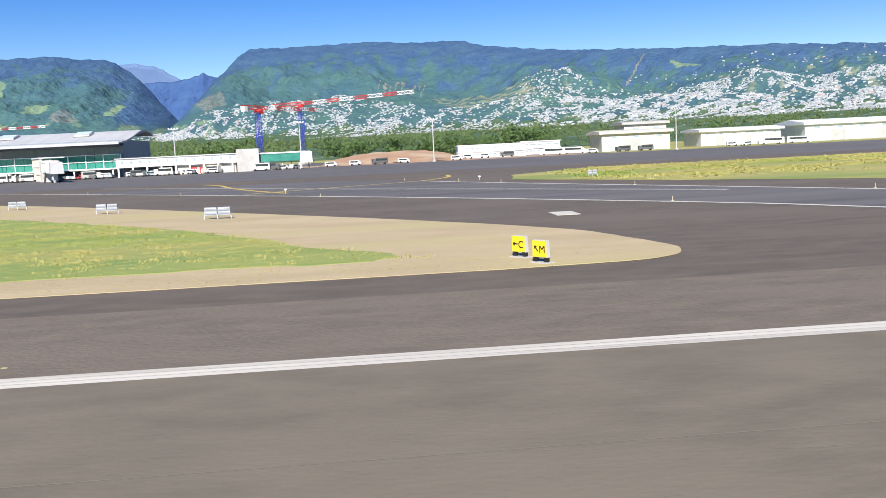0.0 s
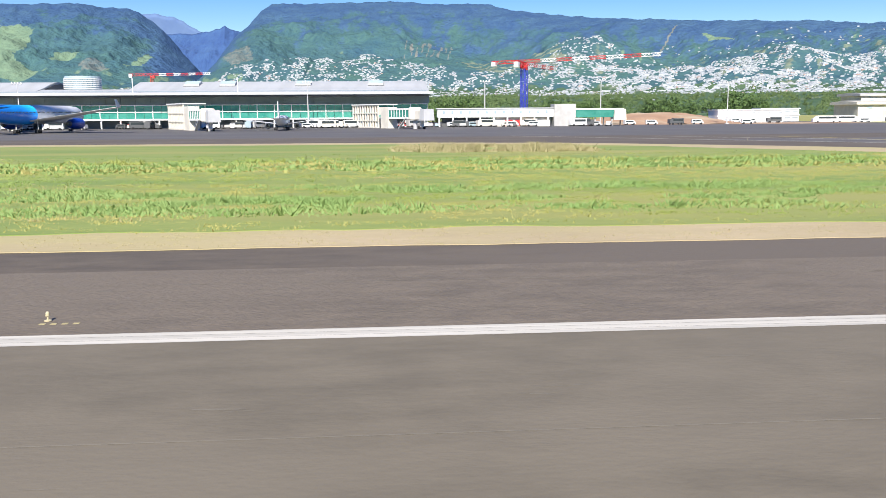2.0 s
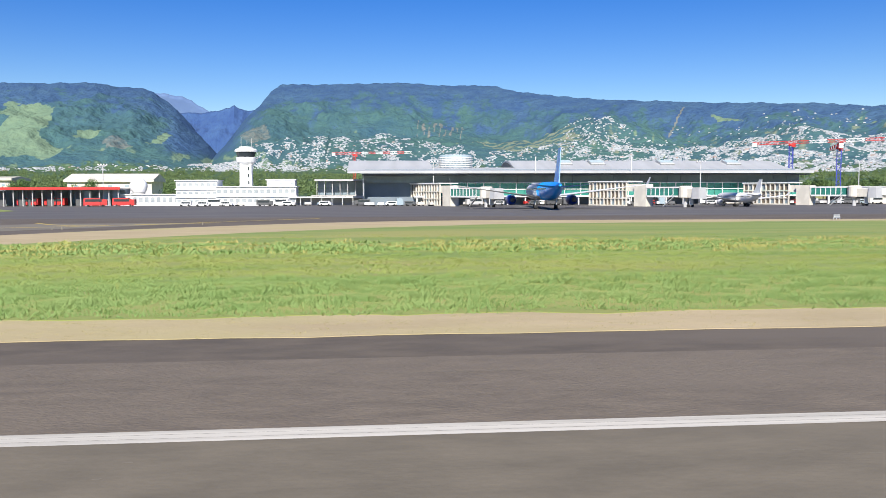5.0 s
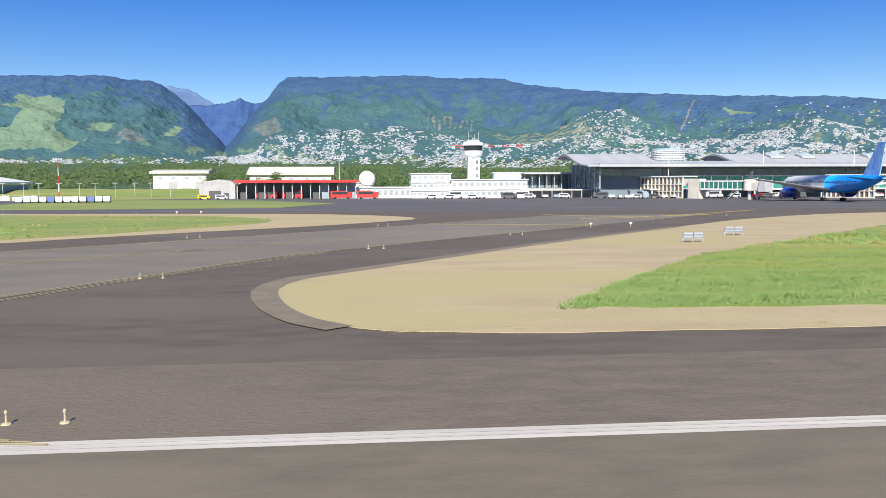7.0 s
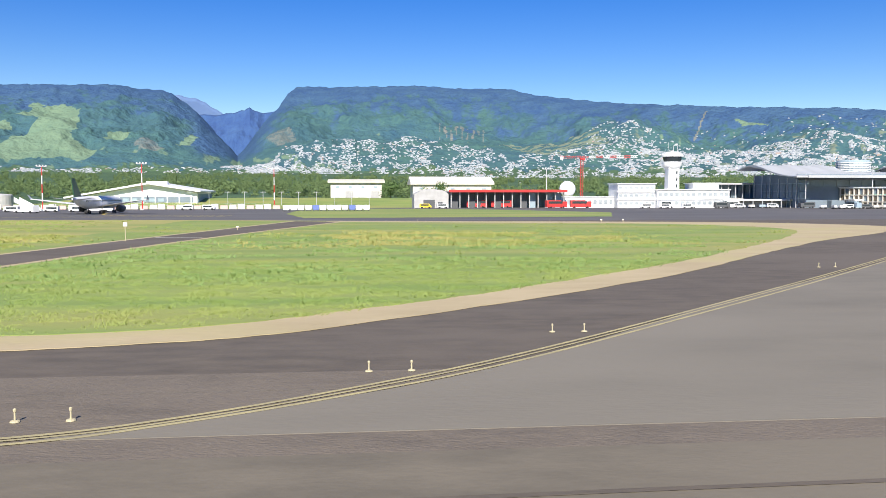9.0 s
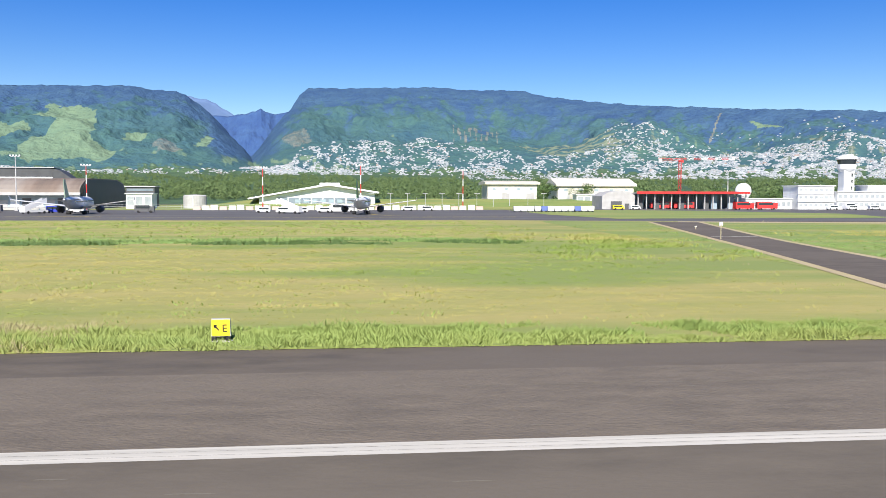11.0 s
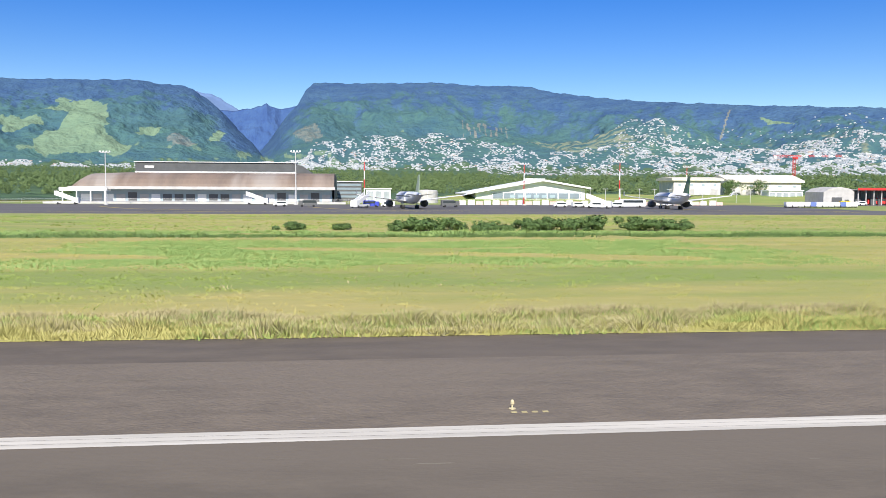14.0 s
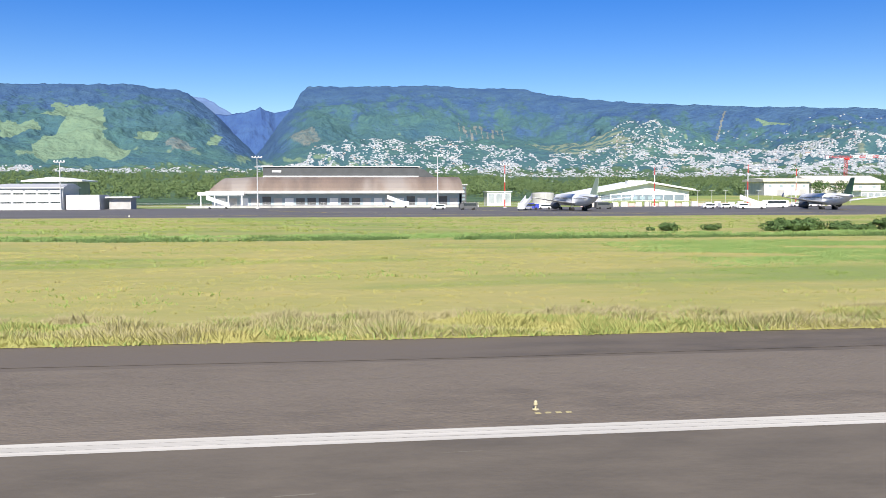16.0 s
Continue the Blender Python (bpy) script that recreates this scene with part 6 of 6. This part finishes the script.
def taxi_sign(x, y, turn, char, aim, label):
    t = thing("taxiway_sign", x, y, 0.09, turn, label, "taxiway sign", "taxiway signs")
    part("slab", Shape().box(-0.6, 0.6, -0.25, 0.35, 0, 0.06), concrete, t)
    part("housing", Shape().box(-0.5, 0.5, -0.10, 0.16, 0.30, 1.22, 0.03), grey_metal, t, "grey metal housing")
    part("sign_face", Shape().box(-0.47, 0.47, -0.135, -0.10, 0.33, 1.19), yellow_face, t, "yellow panel with black characters")
    for dx in (-0.36, 0.36):
        part("leg", Shape().box(dx - 0.12, dx + 0.12, -0.08, 0.12, 0.05, 0.32), sign_black, t)
    arrow = Shape()
    c, s = math.cos(radians(aim)), math.sin(radians(aim))
    tip = (-0.20 + 0.17 * c, 0.76 + 0.19 * s)
    for a, b, w in (((-0.20 - 0.17 * c, 0.76 - 0.19 * s), tip, 0.035), ((tip[0] - 0.15 * math.cos(radians(aim + 38)), tip[1] - 0.15 * math.sin(radians(aim + 38))), tip, 0.035), ((tip[0] - 0.15 * math.cos(radians(aim - 38)), tip[1] - 0.15 * math.sin(radians(aim - 38))), tip, 0.035)):
        d = Vector((b[0] - a[0], b[1] - a[1])).normalized()
        o = Vector((-d.y, d.x)) * w
        arrow.add([(a[0] + o.x, -0.142, a[1] + o.y), (a[0] - o.x, -0.142, a[1] - o.y), (b[0] - o.x, -0.142, b[1] - o.y), (b[0] + o.x, -0.142, b[1] + o.y)], [(0, 1, 2, 3)])
    part("arrow", arrow, sign_black, t)
    t.scale = (0.84, 0.84, 0.84)
    letter("character", char, 0.56, sign_black, t, pose(0.20 * K, -0.146 * K, 0.55 * K, 90, 0, 0))


taxi_sign(6.55, 39.2, -52, "C", 180, "yellow taxiway sign with arrow and letter C")
taxi_sign(7.1, 36.9, -52, "M", 135, "yellow taxiway sign with arrow and letter M")
taxi_sign(-573.6, 37.6, 0, "E", 135, "yellow taxiway sign with arrow and letter E")


def sign_back(x, y, turn, wide=2.9):
    t = thing("taxiway_sign", x, y, 0.09, turn, "grey sheet-metal back of a taxiway sign on legs", "taxiway sign", "taxiway signs")
    for k in range(2):
        a, b = -wide / 2 + wide / 2 * k + 0.03, -wide / 2 + wide / 2 * (k + 1) - 0.03
        p = part("panel", Shape().box(a, b, -0.12, 0.12, 0.35, 1.05, 0.03), galvanised, t)
        for i in range(4):
            part("rib", Shape().box(a + 0.06, b - 0.06, -0.15, -0.12, 0.42 + 0.16 * i, 0.49 + 0.16 * i), slate_wall if i % 2 == 0 else grey_metal, p)
    for i in range(3):
        part("leg", Shape().box(-wide / 2 + wide / 2 * i - 0.04, -wide / 2 + wide / 2 * i + 0.04, -0.05, 0.05, 0, 0.4), grey_metal, t)


for x, y, turn in ((-14.1, 76.2, -8), (-28.8, 93.2, -8), (-45.9, 112.6, -8), (-355, 37.6, 72), (-355.5, 89, 6), (-346.1, 99.5, 6), (32.1, 124.4, 0), (-195.9, 162.1, 0)):
    sign_back(x, y, turn, 2.4 if x not in (32.1, -195.9, -355) else 1.4)


def marker(x, y):
    t = thing("marker_board", x, y, 0.06, 0, "small pale marker board on a post", "marker board", "marker boards")
    part("post", Shape().rod((0, 0, 0), (0, 0, 0.6), 0.06), cream_metal, t)
    part("board", Shape().box(-0.20, 0.20, -0.05, 0.05, 0.48, 0.70), offwhite, t)
    return t


first = marker(-12.8, 121.1)
for x, y in ((-358.2, 120.2), (-352, 121), (16.3, 133.9), (-505, 152), (-787, 215.5), (-430, 184), (-425, 184)):
    copy_thing(first, placed(x, y, 0.06))
t = thing("marker_pole", -515.2, 118, 0.1, 0, "thin pale post with a small square board", "marker pole")
part("pole", Shape().rod((0, 0, 0), (0, 0, 2.2), 0.06), cream_metal, t)
part("board", Shape().box(-0.28, 0.28, -0.04, 0.04, 2.0, 2.55), grey_metal, t, "small grey square board")
t = thing("drain_cover", 13.9, 62.6, 0.065, 0, "flat pale concrete cover in the asphalt", "drain cover")
part("cover", Shape().box(-0.9, 0.9, -1.6, 1.6, 0, 0.03), paint_white, t)


# Bushes and trees.
def bush(x, y, wide, tall, seed, label="dark green leafy bush in the grass", name="bush"):
    t = thing(name, x, y, 0.1, 0, label, "bush", "field bushes")
    tri = clump_mesh(seed, 9, wide, tall, 1100, 0.8)
    tri[..., 2] *= 0.8
    s = Shape()
    s.v = [tuple(p) for p in tri.reshape(-1, 3).tolist()]
    s.f = [(3 * i, 3 * i + 1, 3 * i + 2) for i in range(len(tri))]
    part("leaves", s, leaf_dark, t)
    st = Shape()
    for i in range(4):
        a = i * 1.7 + seed
        st.rod((0, 0, 0), (math.cos(a) * wide * 0.25, math.sin(a) * wide * 0.25, tall * 0.6), 0.05, 0.02, 5)
    part("stems", st, bark, t)


spots = random.Random(4)
for a, b, tall in ((-668, -660.5, 1.7), (-656, -652.5, 0.9), (-649.5, -636, 1.9), (-632.5, -624, 1.9), (-684, -684, 0.9), (-677, -676, 0.9)):
    x = a
    while x <= b:
        bush(x, 127 + spots.uniform(-2, 3), spots.uniform(1.6, 2.6), tall * spots.uniform(0.75, 1.25), spots.randrange(900))
        x += spots.uniform(1.2, 1.9)


def tree(x, y, tall, wide, seed):
    t = thing("tree", x, y, 0, 0, "dark green broad tree near the airport buildings", "tree", "airport trees")
    s = Shape().rod((0, 0, 0), (0.2, 0, tall * 0.45), 0.35, 0.2)
    for i in range(5):
        a = i * 1.26 + seed
        s.rod((0.1, 0, tall * 0.35), (math.cos(a) * wide * 0.35, math.sin(a) * wide * 0.35, tall * 0.7), 0.16, 0.05, 6)
    part("trunk", s, bark, t)
    tri = clump_mesh(seed, 16, wide, tall, 1600, 0.5)
    c = Shape()
    c.v = [tuple(p) for p in tri.reshape(-1, 3).tolist()]
    c.f = [(3 * i, 3 * i + 1, 3 * i + 2) for i in range(len(tri))]
    part("crown", c, leaf_dark, t)


for i, (x, y, tall) in enumerate(((-466, 452, 14.5), (-437, 474, 13.5), (-470, 446, 8), (-380, 420, 8), (30, 470, 10), (42, 480, 11), (50, 470, 9), (66, 474, 11), (74, 468, 14), (84, 472, 14), (93, 478, 11), (-90, 470, 12), (-70, 480, 13), (-20, 480, 11), (10, 480, 11), (95, 470, 9), (150, 460, 10), (-95, 430, 8), (-310, 430, 9), (-335, 440, 9), (-350, 430, 8), (190, 470, 11), (-8, 470, 10))):
    tree(x, y, tall, tall * (0.85 if x > -430 else 0.42), 300 + i)
